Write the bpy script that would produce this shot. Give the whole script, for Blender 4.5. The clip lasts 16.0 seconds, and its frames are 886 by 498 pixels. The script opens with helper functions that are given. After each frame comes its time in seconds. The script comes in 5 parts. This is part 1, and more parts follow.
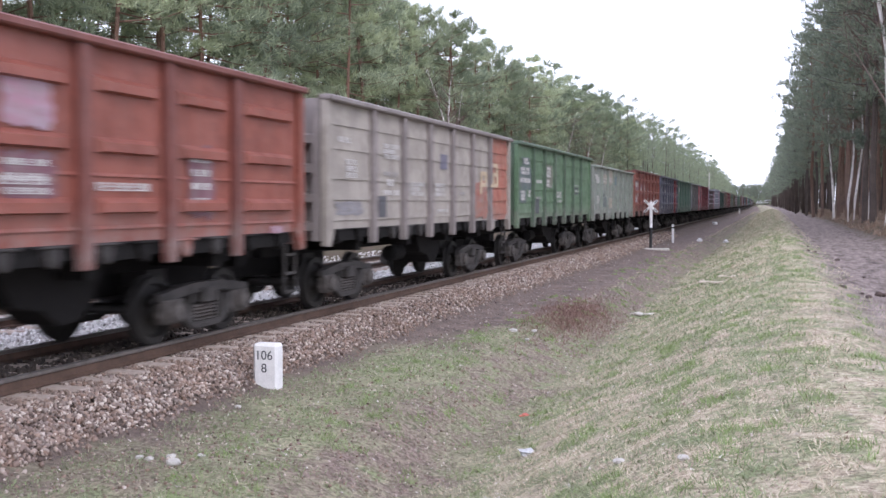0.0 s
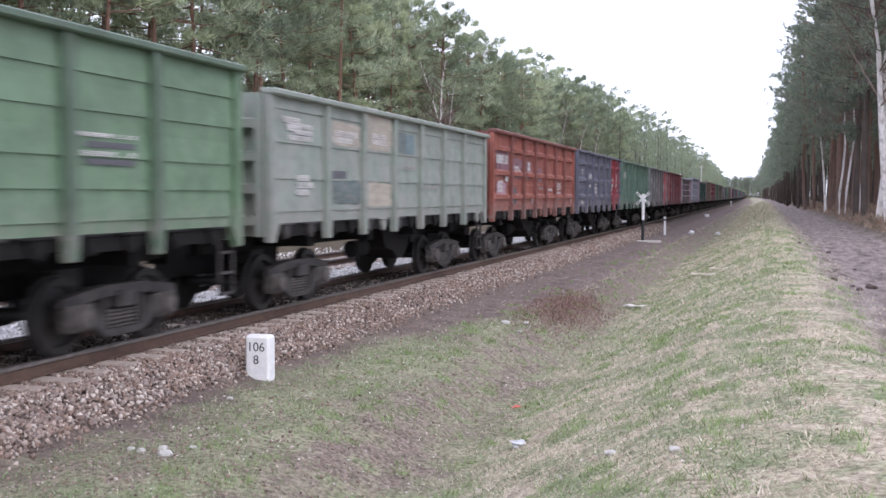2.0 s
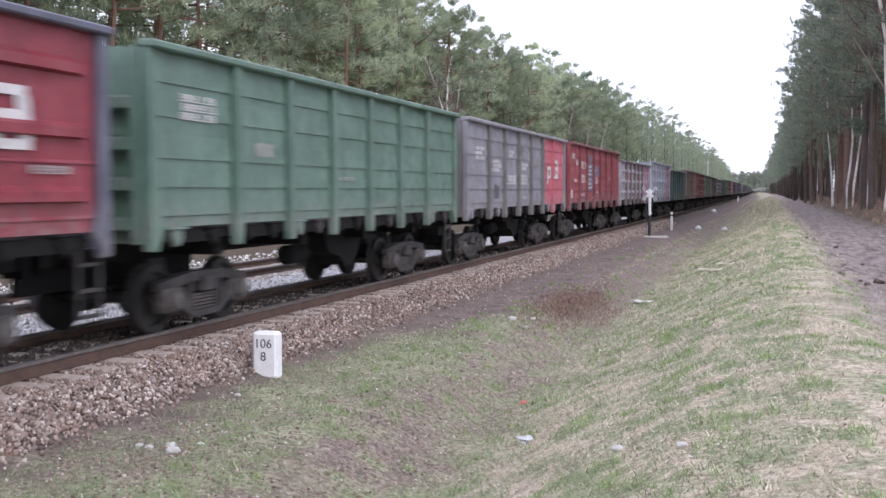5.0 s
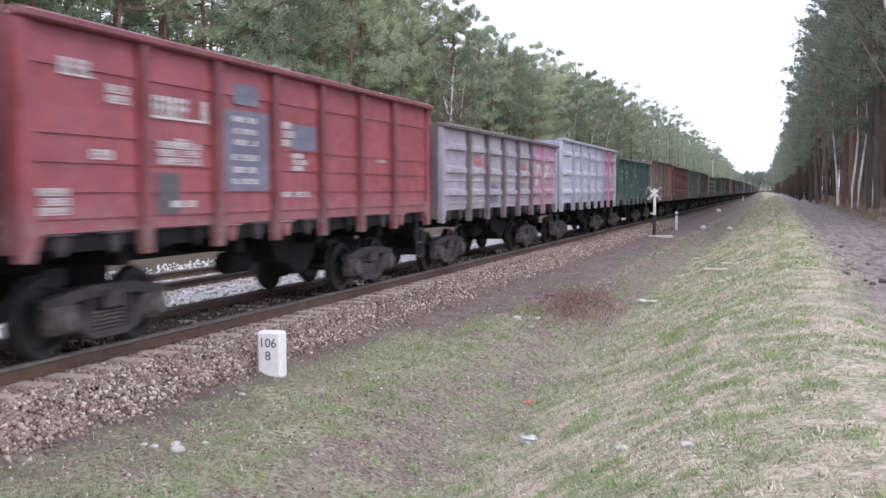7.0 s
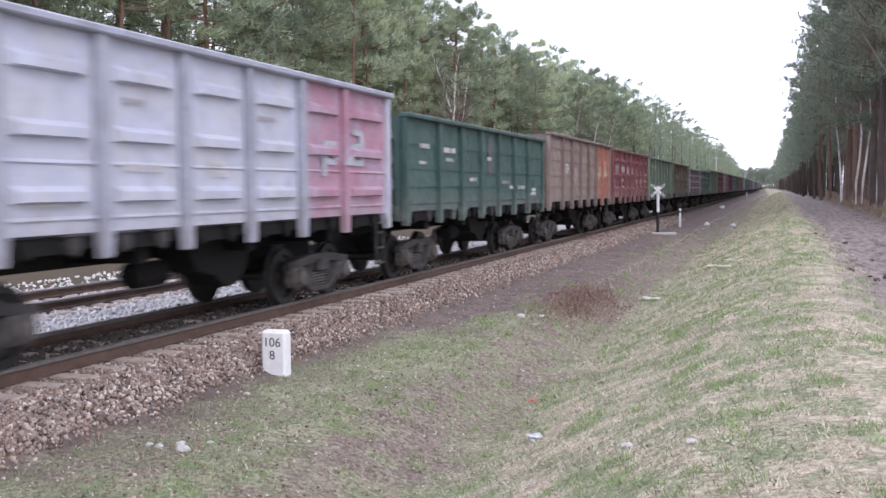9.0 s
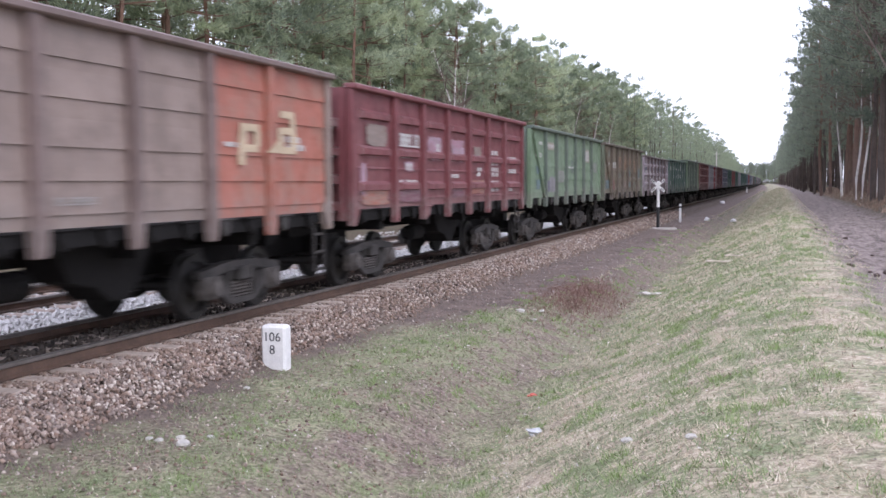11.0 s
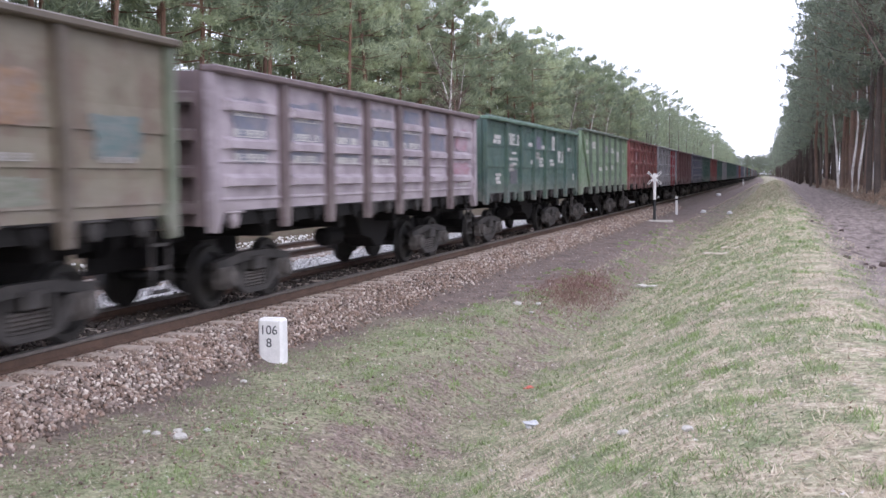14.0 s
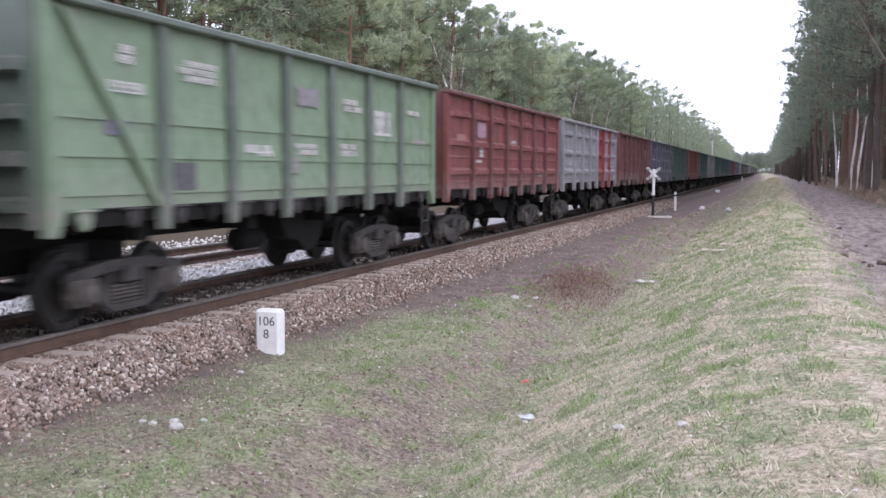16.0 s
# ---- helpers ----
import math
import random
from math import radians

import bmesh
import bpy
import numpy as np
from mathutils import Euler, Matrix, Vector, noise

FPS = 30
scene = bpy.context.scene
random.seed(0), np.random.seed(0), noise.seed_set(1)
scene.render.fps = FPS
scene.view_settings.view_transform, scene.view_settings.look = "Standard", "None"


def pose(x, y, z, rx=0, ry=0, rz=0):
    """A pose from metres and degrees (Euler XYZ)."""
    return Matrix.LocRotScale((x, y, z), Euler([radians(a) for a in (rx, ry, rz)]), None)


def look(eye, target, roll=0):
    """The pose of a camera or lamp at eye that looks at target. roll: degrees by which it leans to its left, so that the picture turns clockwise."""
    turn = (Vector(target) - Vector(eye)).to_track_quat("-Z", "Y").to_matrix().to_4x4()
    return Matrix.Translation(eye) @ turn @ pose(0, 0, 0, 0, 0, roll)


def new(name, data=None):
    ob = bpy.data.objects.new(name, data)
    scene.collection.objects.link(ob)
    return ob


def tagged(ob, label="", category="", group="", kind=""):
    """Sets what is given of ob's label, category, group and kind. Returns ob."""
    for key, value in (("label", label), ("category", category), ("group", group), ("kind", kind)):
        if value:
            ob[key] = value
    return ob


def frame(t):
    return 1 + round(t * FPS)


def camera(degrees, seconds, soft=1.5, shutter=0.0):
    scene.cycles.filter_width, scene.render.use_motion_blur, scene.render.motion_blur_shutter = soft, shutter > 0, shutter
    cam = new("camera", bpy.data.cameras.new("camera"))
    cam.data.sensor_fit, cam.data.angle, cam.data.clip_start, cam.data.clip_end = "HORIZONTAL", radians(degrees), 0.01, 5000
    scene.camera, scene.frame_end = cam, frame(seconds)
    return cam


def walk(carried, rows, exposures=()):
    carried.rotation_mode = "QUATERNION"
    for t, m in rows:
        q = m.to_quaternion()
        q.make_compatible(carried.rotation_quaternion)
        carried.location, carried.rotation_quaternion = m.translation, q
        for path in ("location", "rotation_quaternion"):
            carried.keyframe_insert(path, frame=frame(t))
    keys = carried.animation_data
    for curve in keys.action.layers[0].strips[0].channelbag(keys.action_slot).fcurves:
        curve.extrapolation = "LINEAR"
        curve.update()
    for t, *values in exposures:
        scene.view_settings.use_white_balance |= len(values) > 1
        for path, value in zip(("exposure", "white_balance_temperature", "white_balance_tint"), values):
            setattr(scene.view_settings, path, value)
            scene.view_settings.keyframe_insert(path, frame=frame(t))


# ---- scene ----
cam = camera(46.62, 16.0, 1.5, 0.45)


def aim(yaw, down, lean):
    """Camera pose at the standing point: degrees left of the track's line, downwards, and of roll."""
    y, d = radians(yaw), radians(down)
    eye = Vector((0, 0, 1.957))
    way = Vector((-math.sin(y) * math.cos(d), math.cos(y) * math.cos(d), -math.sin(d)))
    return look(eye, eye + way, lean)


PATH = [
    (0, aim(17.762, 2.547, 0.000)),
    (0.5, aim(17.582, 2.676, 0.109)),
    (1, aim(17.460, 2.768, 0.167)),
    (1.5, aim(17.359, 2.859, 0.180)),
    (2, aim(17.330, 2.998, 0.105)),
    (2.5, aim(17.375, 3.037, -0.013)),
    (3, aim(17.423, 3.037, -0.077)),
    (3.5, aim(17.515, 3.041, -0.122)),
    (4, aim(17.564, 3.111, -0.171)),
    (6.5, aim(17.906, 3.257, -0.033)),
    (7, aim(17.944, 3.238, -0.120)),
    (7.5, aim(18.031, 3.158, -0.158)),
    (8, aim(18.072, 3.167, -0.136)),
    (8.5, aim(18.073, 3.238, -0.204)),
    (9, aim(18.148, 3.327, -0.454)),
    (11.5, aim(18.156, 3.669, -0.256)),
    (12, aim(18.157, 3.732, -0.141)),
    (12.5, aim(18.101, 3.774, -0.269)),
    (13, aim(18.056, 3.820, -0.348)),
    (13.5, aim(18.017, 3.901, -0.407)),
    (14, aim(17.968, 4.015, -0.461)),
    (14.5, aim(17.909, 4.136, -0.325)),
    (15, aim(17.896, 4.258, 0.155)),
    (15.5, aim(17.865, 4.342, 0.288)),
    (16, aim(17.866, 4.392, 0.224)),
]
walk(cam, PATH)


# ---- light: an overcast sky, and the sun's weak glow through the cloud ----
world = bpy.data.worlds.new("overcast_sky")
scene.world = world
world.use_nodes = True
wn = world.node_tree.nodes
wl = world.node_tree.links
sky = wn.new("ShaderNodeTexSky")
sky.sky_type = "NISHITA"
sky.sun_disc = False
sky.sun_elevation, sky.sun_rotation = radians(38), radians(140)
cloud = wn.new("ShaderNodeMix")
cloud.data_type = "RGBA"
cloud.inputs["Factor"].default_value = 0.86
scaled = wn.new("ShaderNodeVectorMath")
scaled.operation = "SCALE"
scaled.inputs["Scale"].default_value = 0.12
wl.new(sky.outputs["Color"], scaled.inputs[0])
wl.new(scaled.outputs[0], cloud.inputs["A"])
cloud.inputs["B"].default_value = (0.955, 0.965, 1.2, 1)
wl.new(cloud.outputs["Result"], wn["Background"].inputs["Color"])
wn["Background"].inputs["Strength"].default_value = 1.85
sun = new("sun", bpy.data.lights.new("sun", "SUN"))
sun.data.energy, sun.data.angle, sun.data.color = 0.9, radians(25), (1, 0.98, 0.97)
sun.matrix_world = look((40, -30, 45), (0, 20, 0))
scene.view_settings.exposure = 0.07


# ---- materials ----
def mat(name, rough=0.8, metal=0.0):
    m = bpy.data.materials.new(name)
    m.use_nodes = True
    b = m.node_tree.nodes["Principled BSDF"]
    b.inputs["Roughness"].default_value, b.inputs["Metallic"].default_value = rough, metal
    return m, m.node_tree.nodes, m.node_tree.links, b


def noise_node(n, l, coord, scale, detail=4.0, rough=0.6, stretch=(1, 1, 1)):
    tex = n.new("ShaderNodeTexNoise")
    tex.inputs["Scale"].default_value = scale
    tex.inputs["Detail"].default_value = detail
    tex.inputs["Roughness"].default_value = rough
    if stretch != (1, 1, 1):
        mp = n.new("ShaderNodeVectorMath")
        mp.operation = "MULTIPLY"
        mp.inputs[1].default_value = stretch
        l.new(coord, mp.inputs[0])
        coord = mp.outputs[0]
    l.new(coord, tex.inputs["Vector"])
    return tex.outputs["Fac"]


def ramp(n, l, fac, lo, hi):
    r = n.new("ShaderNodeMapRange")
    r.inputs["From Min"].default_value, r.inputs["From Max"].default_value = lo, hi
    l.new(fac, r.inputs["Value"])
    return r.outputs["Result"]


def blend(n, l, fac, a, b):
    mx = n.new("ShaderNodeMix")
    mx.data_type = "RGBA"
    for key, v in (("Factor", fac), ("A", a), ("B", b)):
        if isinstance(v, (int, float)):
            mx.inputs[key].default_value = v
        elif isinstance(v, tuple):
            mx.inputs[key].default_value = (*v, 1) if len(v) == 3 else v
        else:
            l.new(v, mx.inputs[key])
    return mx.outputs["Result"]


def maths(n, l, op, a, b=0.0):
    m = n.new("ShaderNodeMath")
    m.operation = op
    for i, v in enumerate((a, b)):
        if isinstance(v, (int, float)):
            m.inputs[i].default_value = v
        else:
            l.new(v, m.inputs[i])
    return m.outputs[0]


def bump(n, l, b, height, strength, dist):
    bp = n.new("ShaderNodeBump")
    bp.inputs["Strength"].default_value, bp.inputs["Distance"].default_value = strength, dist
    l.new(height, bp.inputs["Height"])
    l.new(bp.outputs[0], b.inputs["Normal"])


def place(n, kind="Object"):
    if kind == "World":
        return n.new("ShaderNodeNewGeometry").outputs["Position"]
    return n.new("ShaderNodeTexCoord").outputs[kind]


def mottled(name, a, b, scale, rough=0.85, fine=(0, 0, 0), fine_scale=40.0, fine_amount=0.25, relief=0.2, metal=0.0, coord="Object"):
    """Two tones in large patches and a finer grain."""
    m, n, l, bs = mat(name, rough, metal)
    c = place(n, coord)
    f1 = ramp(n, l, noise_node(n, l, c, scale), 0.35, 0.65)
    f2 = ramp(n, l, noise_node(n, l, c, fine_scale), 0.45, 0.7)
    col = blend(n, l, f1, a, b)
    col = blend(n, l, maths(n, l, "MULTIPLY", f2, fine_amount), col, fine)
    l.new(col, bs.inputs["Base Color"])
    if relief:
        bump(n, l, bs, f2, relief, 0.01)
    return m


def paint(name, colour, rust=0.35, dust=(0.26, 0.23, 0.22), chalk=0.3, second=None):
    """Old wagon paint: faded in patches, streaked downwards, grimy, chipped to rust."""
    m, n, l, b = mat(name, 0.55)
    c = place(n)
    rnd = n.new("ShaderNodeObjectInfo").outputs["Random"]
    off = n.new("ShaderNodeVectorMath")
    off.operation = "ADD"
    cmb = n.new("ShaderNodeCombineXYZ")
    l.new(maths(n, l, "MULTIPLY", rnd, 37.0), cmb.inputs[1])
    l.new(c, off.inputs[0])
    l.new(cmb.outputs[0], off.inputs[1])
    c = off.outputs[0]
    big = ramp(n, l, noise_node(n, l, c, 0.8, 4), 0.35, 0.68)
    streak = ramp(n, l, noise_node(n, l, c, 6.0, 5, 0.65, (1, 1, 0.1)), 0.48, 0.74)
    run_off = ramp(n, l, noise_node(n, l, c, 11.0, 4, 0.6, (1, 1, 0.07)), 0.6, 0.78)
    grime = ramp(n, l, noise_node(n, l, c, 2.6, 7, 0.7), 0.46, 0.74)
    chips = ramp(n, l, noise_node(n, l, c, 13.0, 6, 0.75), 0.6, 0.7)
    dust = tuple((p + q) / 2 for p, q in zip(colour, dust))
    faded = tuple(min(1.0, v * 1.22 + 0.012) for v in colour)
    deep = tuple(v * 0.62 for v in colour)
    col = blend(n, l, maths(n, l, "MULTIPLY", big, chalk * 2), colour, faded)
    second = second or tuple(v * 0.76 for v in colour)
    if second:
        worn = ramp(n, l, noise_node(n, l, c, 1.5, 6, 0.68), 0.47, 0.57)
        col = blend(n, l, maths(n, l, "MULTIPLY", worn, 0.7), col, second)
    col = blend(n, l, maths(n, l, "MULTIPLY", grime, 0.62), col, deep)
    col = blend(n, l, maths(n, l, "MULTIPLY", streak, 0.3), col, dust)
    col = blend(n, l, maths(n, l, "MULTIPLY", run_off, rust * 0.8), col, (0.10, 0.06, 0.045))
    col = blend(n, l, maths(n, l, "MULTIPLY", chips, rust), col, (0.13, 0.06, 0.04))
    # ballast dust thrown up along the sill
    sep = n.new("ShaderNodeSeparateXYZ")
    l.new(place(n), sep.inputs[0])
    splash = maths(n, l, "MULTIPLY", ramp(n, l, sep.outputs[2], 1.95, 1.5), ramp(n, l, noise_node(n, l, c, 5.0, 6, 0.7), 0.4, 0.62))
    col = blend(n, l, maths(n, l, "MULTIPLY", splash, 0.55), col, (0.24, 0.21, 0.20))
    l.new(col, b.inputs["Base Color"])
    l.new(maths(n, l, "ADD", maths(n, l, "MULTIPLY", grime, 0.25), 0.45), b.inputs["Roughness"])
    bump(n, l, b, big, 0.35, 0.04)
    return m


def plain(name, colour, rough=0.7, vary=0.15, scale=8.0, metal=0.0):
    a = tuple(v * (1 - vary) for v in colour)
    b = tuple(min(1, v * (1 + vary)) for v in colour)
    return mottled(name, a, b, scale, rough, tuple(v * 0.5 for v in colour), scale * 6, 0.25, 0.15, metal)


def by_island(name, tones, rough=0.9,  coarse=(0.0, 0.0, 0.0), coarse_scale=0.35, coarse_amount=0.0, each=0.0):
    """Each loose piece takes its own tone."""
    m, n, l, b = mat(name, rough)
    r = n.new("ShaderNodeValToRGB")
    r.color_ramp.interpolation = "LINEAR"
    el = r.color_ramp.elements
    for i, t in enumerate(tones):
        e = el[i] if i < 2 else el.new(1)
        e.position = i / (len(tones) - 1)
        e.color = (*t, 1)
    l.new(n.new("ShaderNodeNewGeometry").outputs["Random Per Island"], r.inputs[0])
    col = r.outputs[0]
    if coarse_amount:
        f = ramp(n, l, noise_node(n, l, place(n, "World"), coarse_scale), 0.4, 0.62)
        col = blend(n, l, maths(n, l, "MULTIPLY", f, coarse_amount), col, coarse)
    if each:
        rnd = n.new("ShaderNodeObjectInfo").outputs["Random"]
        hsv = n.new("ShaderNodeHueSaturation")
        l.new(col, hsv.inputs["Color"])
        l.new(maths(n, l, "ADD", maths(n, l, "MULTIPLY", rnd, each), 1 - each / 2), hsv.inputs["Value"])
        l.new(maths(n, l, "ADD", maths(n, l, "MULTIPLY", rnd, -0.03), 0.515), hsv.inputs["Hue"])
        col = hsv.outputs[0]
    l.new(col, b.inputs["Base Color"])
    return m


def see_through(m, share):
    """Thin leaves let part of the light through."""
    n, l = m.node_tree.nodes, m.node_tree.links
    b = n["Principled BSDF"]
    tr = n.new("ShaderNodeBsdfTranslucent")
    l.new(b.inputs["Base Color"].links[0].from_socket, tr.inputs["Color"])
    mx = n.new("ShaderNodeMixShader")
    mx.inputs[0].default_value = share
    l.new(b.outputs[0], mx.inputs[1])
    l.new(tr.outputs[0], mx.inputs[2])
    l.new(mx.outputs[0], n["Material Output"].inputs["Surface"])
    return m


BLACK = plain("grimy_underframe", (0.014, 0.013, 0.013), 0.85)
BLACK.node_tree.nodes["Principled BSDF"].inputs["Specular IOR Level"].default_value = 0.15
BOGIE = plain("dusty_cast_steel", (0.036, 0.032, 0.031), 0.75, 0.5, 4.0)
AXLEBOX = plain("dust_caked_axle_box", (0.075, 0.066, 0.062), 0.75, 0.5, 5.0)
WHEEL = plain("worn_wheel_steel", (0.022, 0.02, 0.019), 0.6, 0.3, 5.0, 0.3)
RAIL = plain("rusty_rail_web", (0.085, 0.05, 0.035), 0.8, 0.25, 4.0)
RAILHEAD = plain("polished_rail_head", (0.22, 0.2, 0.19), 0.42, 0.15, 6.0, 0.7)
SLEEPER = plain("weathered_concrete_sleeper", (0.44, 0.36, 0.31), 0.9, 0.2, 3.0)
WHITEMARK = plain("faded_white_stencil", (0.55, 0.53, 0.52), 0.7, 0.12, 5.0)
PALETAN = plain("yellowed_emblem_paint", (0.50, 0.40, 0.28), 0.7, 0.12, 5.0)
BOLDMARK = plain("bold_white_stencil", (0.52, 0.51, 0.50), 0.7, 0.1, 5.0)
FAINTMARK = plain("worn_thin_stencil", (0.34, 0.32, 0.31), 0.7, 0.2, 5.0)
DARKMARK = plain("dark_stencil_panel", (0.09, 0.09, 0.10), 0.7, 0.2, 5.0)
BLUEMARK = plain("blue_grey_stencil_panel", (0.155, 0.15, 0.195), 0.7, 0.25, 3.0)
WHITEPOST = plain("whitewashed_concrete", (0.78, 0.77, 0.77), 0.8, 0.06, 9.0)
BLACKPAINT = plain("black_paint", (0.02, 0.02, 0.022), 0.6)
GREYPAINT = plain("grey_lettering_paint", (0.10, 0.10, 0.11), 0.7)
CONCRETE = plain("pale_concrete", (0.55, 0.52, 0.48), 0.9)
LIMESTONE = plain("white_stone", (0.47, 0.45, 0.42), 0.9, 0.15, 14)
MUDCLOD = plain("dark_earth", (0.085, 0.062, 0.055), 0.95, 0.3, 12)
REDLITTER = plain("red_plastic", (0.55, 0.12, 0.09), 0.5)
PLASTIC = plain("pale_plastic_sheet", (0.48, 0.49, 0.51), 0.4)
STRAWPLANK = plain("weathered_plank", (0.55, 0.48, 0.40), 0.9)
def scots_bark():
    """Grey-brown plates low down, flaking orange bark higher up the stem."""
    m, n, l, b = mat("pine_bark", 0.9)
    c = place(n)
    sep = n.new("ShaderNodeSeparateXYZ")
    l.new(c, sep.inputs[0])
    patchy = noise_node(n, l, c, 1.2, 5)
    fine = ramp(n, l, noise_node(n, l, c, 14.0, 5), 0.45, 0.7)
    high = ramp(n, l, maths(n, l, "ADD", sep.outputs[2], maths(n, l, "MULTIPLY", patchy, 5.0)), 5.5, 9.5)
    low = blend(n, l, ramp(n, l, patchy, 0.35, 0.65), (0.15, 0.105, 0.09), (0.23, 0.15, 0.115))
    up = blend(n, l, ramp(n, l, patchy, 0.35, 0.65), (0.26, 0.145, 0.10), (0.21, 0.13, 0.10))
    col = blend(n, l, high, low, up)
    col = blend(n, l, maths(n, l, "MULTIPLY", fine, 0.5), col, (0.07, 0.045, 0.035))
    l.new(col, b.inputs["Base Color"])
    bump(n, l, b, fine, 0.6, 0.02)
    return m


BARK = scots_bark()
DARKBARK = mottled("grey_bark", (0.075, 0.06, 0.055), (0.13, 0.10, 0.085), 0.8, 0.9, (0.03, 0.025, 0.022), 14, 0.5, 0.5)
BIRCHBARK = mottled("birch_bark", (0.78, 0.75, 0.73), (0.60, 0.56, 0.53), 2.0, 0.8, (0.06, 0.05, 0.045), 5, 0.5, 0.2)
NEEDLES = see_through(by_island("pine_needles", [(0.18, 0.22, 0.165), (0.315, 0.37, 0.265), (0.45, 0.51, 0.35), (0.235, 0.295, 0.22)], 0.7, (0.44, 0.49, 0.265), 0.3, 0.45, 0.7), 0.48)
# darker, bluer copy of the needles for the backlit wood and distant haze
SHADE_HAZE_NEEDLES = see_through(by_island("shade_haze_pine_needles", [(0.125, 0.16, 0.13), (0.195, 0.235, 0.18), (0.28, 0.32, 0.23), (0.155, 0.195, 0.16)], 0.7, (0.22, 0.24, 0.16), 0.3, 0.4, 0.6), 0.35)
TWIGS = by_island("bare_twigs", [(0.20, 0.15, 0.125), (0.13, 0.095, 0.08)])
PALEBALLAST = by_island("fresh_pale_ballast", [(0.45, 0.44, 0.43), (0.72, 0.70, 0.69), (0.62, 0.6, 0.58), (0.85, 0.83, 0.82)])
BALLAST = by_island("brown_ballast_stone", [(0.07, 0.05, 0.044), (0.36, 0.27, 0.22), (0.22, 0.145, 0.115), (0.64, 0.56, 0.50), (0.11, 0.078, 0.066), (0.31, 0.25, 0.225), (0.17, 0.115, 0.092)], 0.9, (0.26, 0.165, 0.115), 0.8, 0.3)
# shadow under the train, put into the stones' dark colour
SHADEDBALLAST = by_island("shaded_ballast_stone", [(0.05, 0.042, 0.038), (0.13, 0.105, 0.09), (0.085, 0.065, 0.055)])
DRYGRASS = by_island("dry_straw_grass", [(0.40, 0.33, 0.235), (0.60, 0.52, 0.40), (0.49, 0.41, 0.305), (0.72, 0.65, 0.53)], 0.9)
GREENGRASS = by_island("green_grass", [(0.145, 0.18, 0.095), (0.265, 0.325, 0.165), (0.205, 0.25, 0.14), (0.37, 0.41, 0.255)], 0.85)
FRESHGRASS = by_island("fresh_grass", [(0.15, 0.21, 0.075), (0.28, 0.38, 0.15), (0.21, 0.29, 0.11), (0.36, 0.44, 0.21)], 0.85)
HEATHER = by_island("brown_heather", [(0.15, 0.085, 0.07), (0.26, 0.16, 0.135), (0.19, 0.11, 0.09)])
BRACKEN = by_island("dead_bracken", [(0.17, 0.11, 0.085), (0.33, 0.235, 0.175), (0.24, 0.165, 0.125), (0.42, 0.33, 0.25)])
LITTER = by_island("dead_leaves", [(0.19, 0.125, 0.095), (0.40, 0.31, 0.25), (0.12, 0.085, 0.07), (0.70, 0.66, 0.62), (0.30, 0.21, 0.165)])


# ---- mesh helpers ----
def box(bm, x0, x1, y0, y1, z0, z1):
    v = [bm.verts.new(p) for p in ((x0, y0, z0), (x1, y0, z0), (x1, y1, z0), (x0, y1, z0), (x0, y0, z1), (x1, y0, z1), (x1, y1, z1), (x0, y1, z1))]
    for f in ((0, 3, 2, 1), (4, 5, 6, 7), (0, 1, 5, 4), (1, 2, 6, 5), (2, 3, 7, 6), (3, 0, 4, 7)):
        bm.faces.new([v[i] for i in f])
    return v


def prism(bm, outline, x0, x1):
    """An outline in (y, z), drawn from x0 to x1."""
    a = [bm.verts.new((x0, y, z)) for y, z in outline]
    b = [bm.verts.new((x1, y, z)) for y, z in outline]
    bm.faces.new(a[::-1])
    bm.faces.new(b)
    for i in range(len(a)):
        j = (i + 1) % len(a)
        bm.faces.new((a[i], a[j], b[j], b[i]))


def tube(bm, points, radii, sides=7):
    """A tapered limb along points."""
    rings = []
    for i, p in enumerate(points):
        p = Vector(p)
        d = (Vector(points[min(i + 1, len(points) - 1)]) - Vector(points[max(i - 1, 0)])).normalized()
        u = d.orthogonal().normalized()
        w = d.cross(u)
        rings.append([bm.verts.new(p + radii[i] * (math.cos(k * 2 * math.pi / sides) * u + math.sin(k * 2 * math.pi / sides) * w)) for k in range(sides)])
    for a, b in zip(rings, rings[1:]):
        q = min(range(sides), key=lambda s: (b[s].co - a[0].co).length)
        for k in range(sides):
            bm.faces.new((a[k], a[(k + 1) % sides], b[(k + 1 + q) % sides], b[(k + q) % sides]))
    bm.faces.new(rings[0][::-1])
    bm.faces.new(rings[-1])


def mesh_of(name, bm, bevel=0.0, smooth=False):
    if bevel:
        bmesh.ops.bevel(bm, geom=bm.edges[:], offset=bevel, segments=1, affect="EDGES", clamp_overlap=True)
    bmesh.ops.recalc_face_normals(bm, faces=bm.faces[:])
    me = bpy.data.meshes.new(name)
    bm.to_mesh(me)
    bm.free()
    if smooth:
        for p in me.polygons:
            p.use_smooth = True
    return me


def mesh_raw(name, verts, faces):
    me = bpy.data.meshes.new(name)
    me.from_pydata(verts, [], faces)
    me.update()
    return me


def put(name, me, material, parent=None, m=None, label=""):
    """An object on a shared mesh, with its own material."""
    ob = new(name, me)
    if not me.materials:
        me.materials.append(material)
    ob.material_slots[0].link = "OBJECT"
    ob.material_slots[0].material = material
    if parent:
        ob.parent = parent
    if m is not None:
        ob.matrix_basis = m
    return tagged(ob, label)


def part(name, bm, material, parent, label="", bevel=0.0):
    return put(name, mesh_of(name, bm, bevel), material, parent, None, label)


# ---- the line: straight at first, then bending gently away ----
TRACK, SECOND, TURN, RADIUS = -8.95, -13.35, 120.0, 35000.0


def bend(y):
    return -max(0.0, y - TURN) ** 2 / (2 * RADIUS)


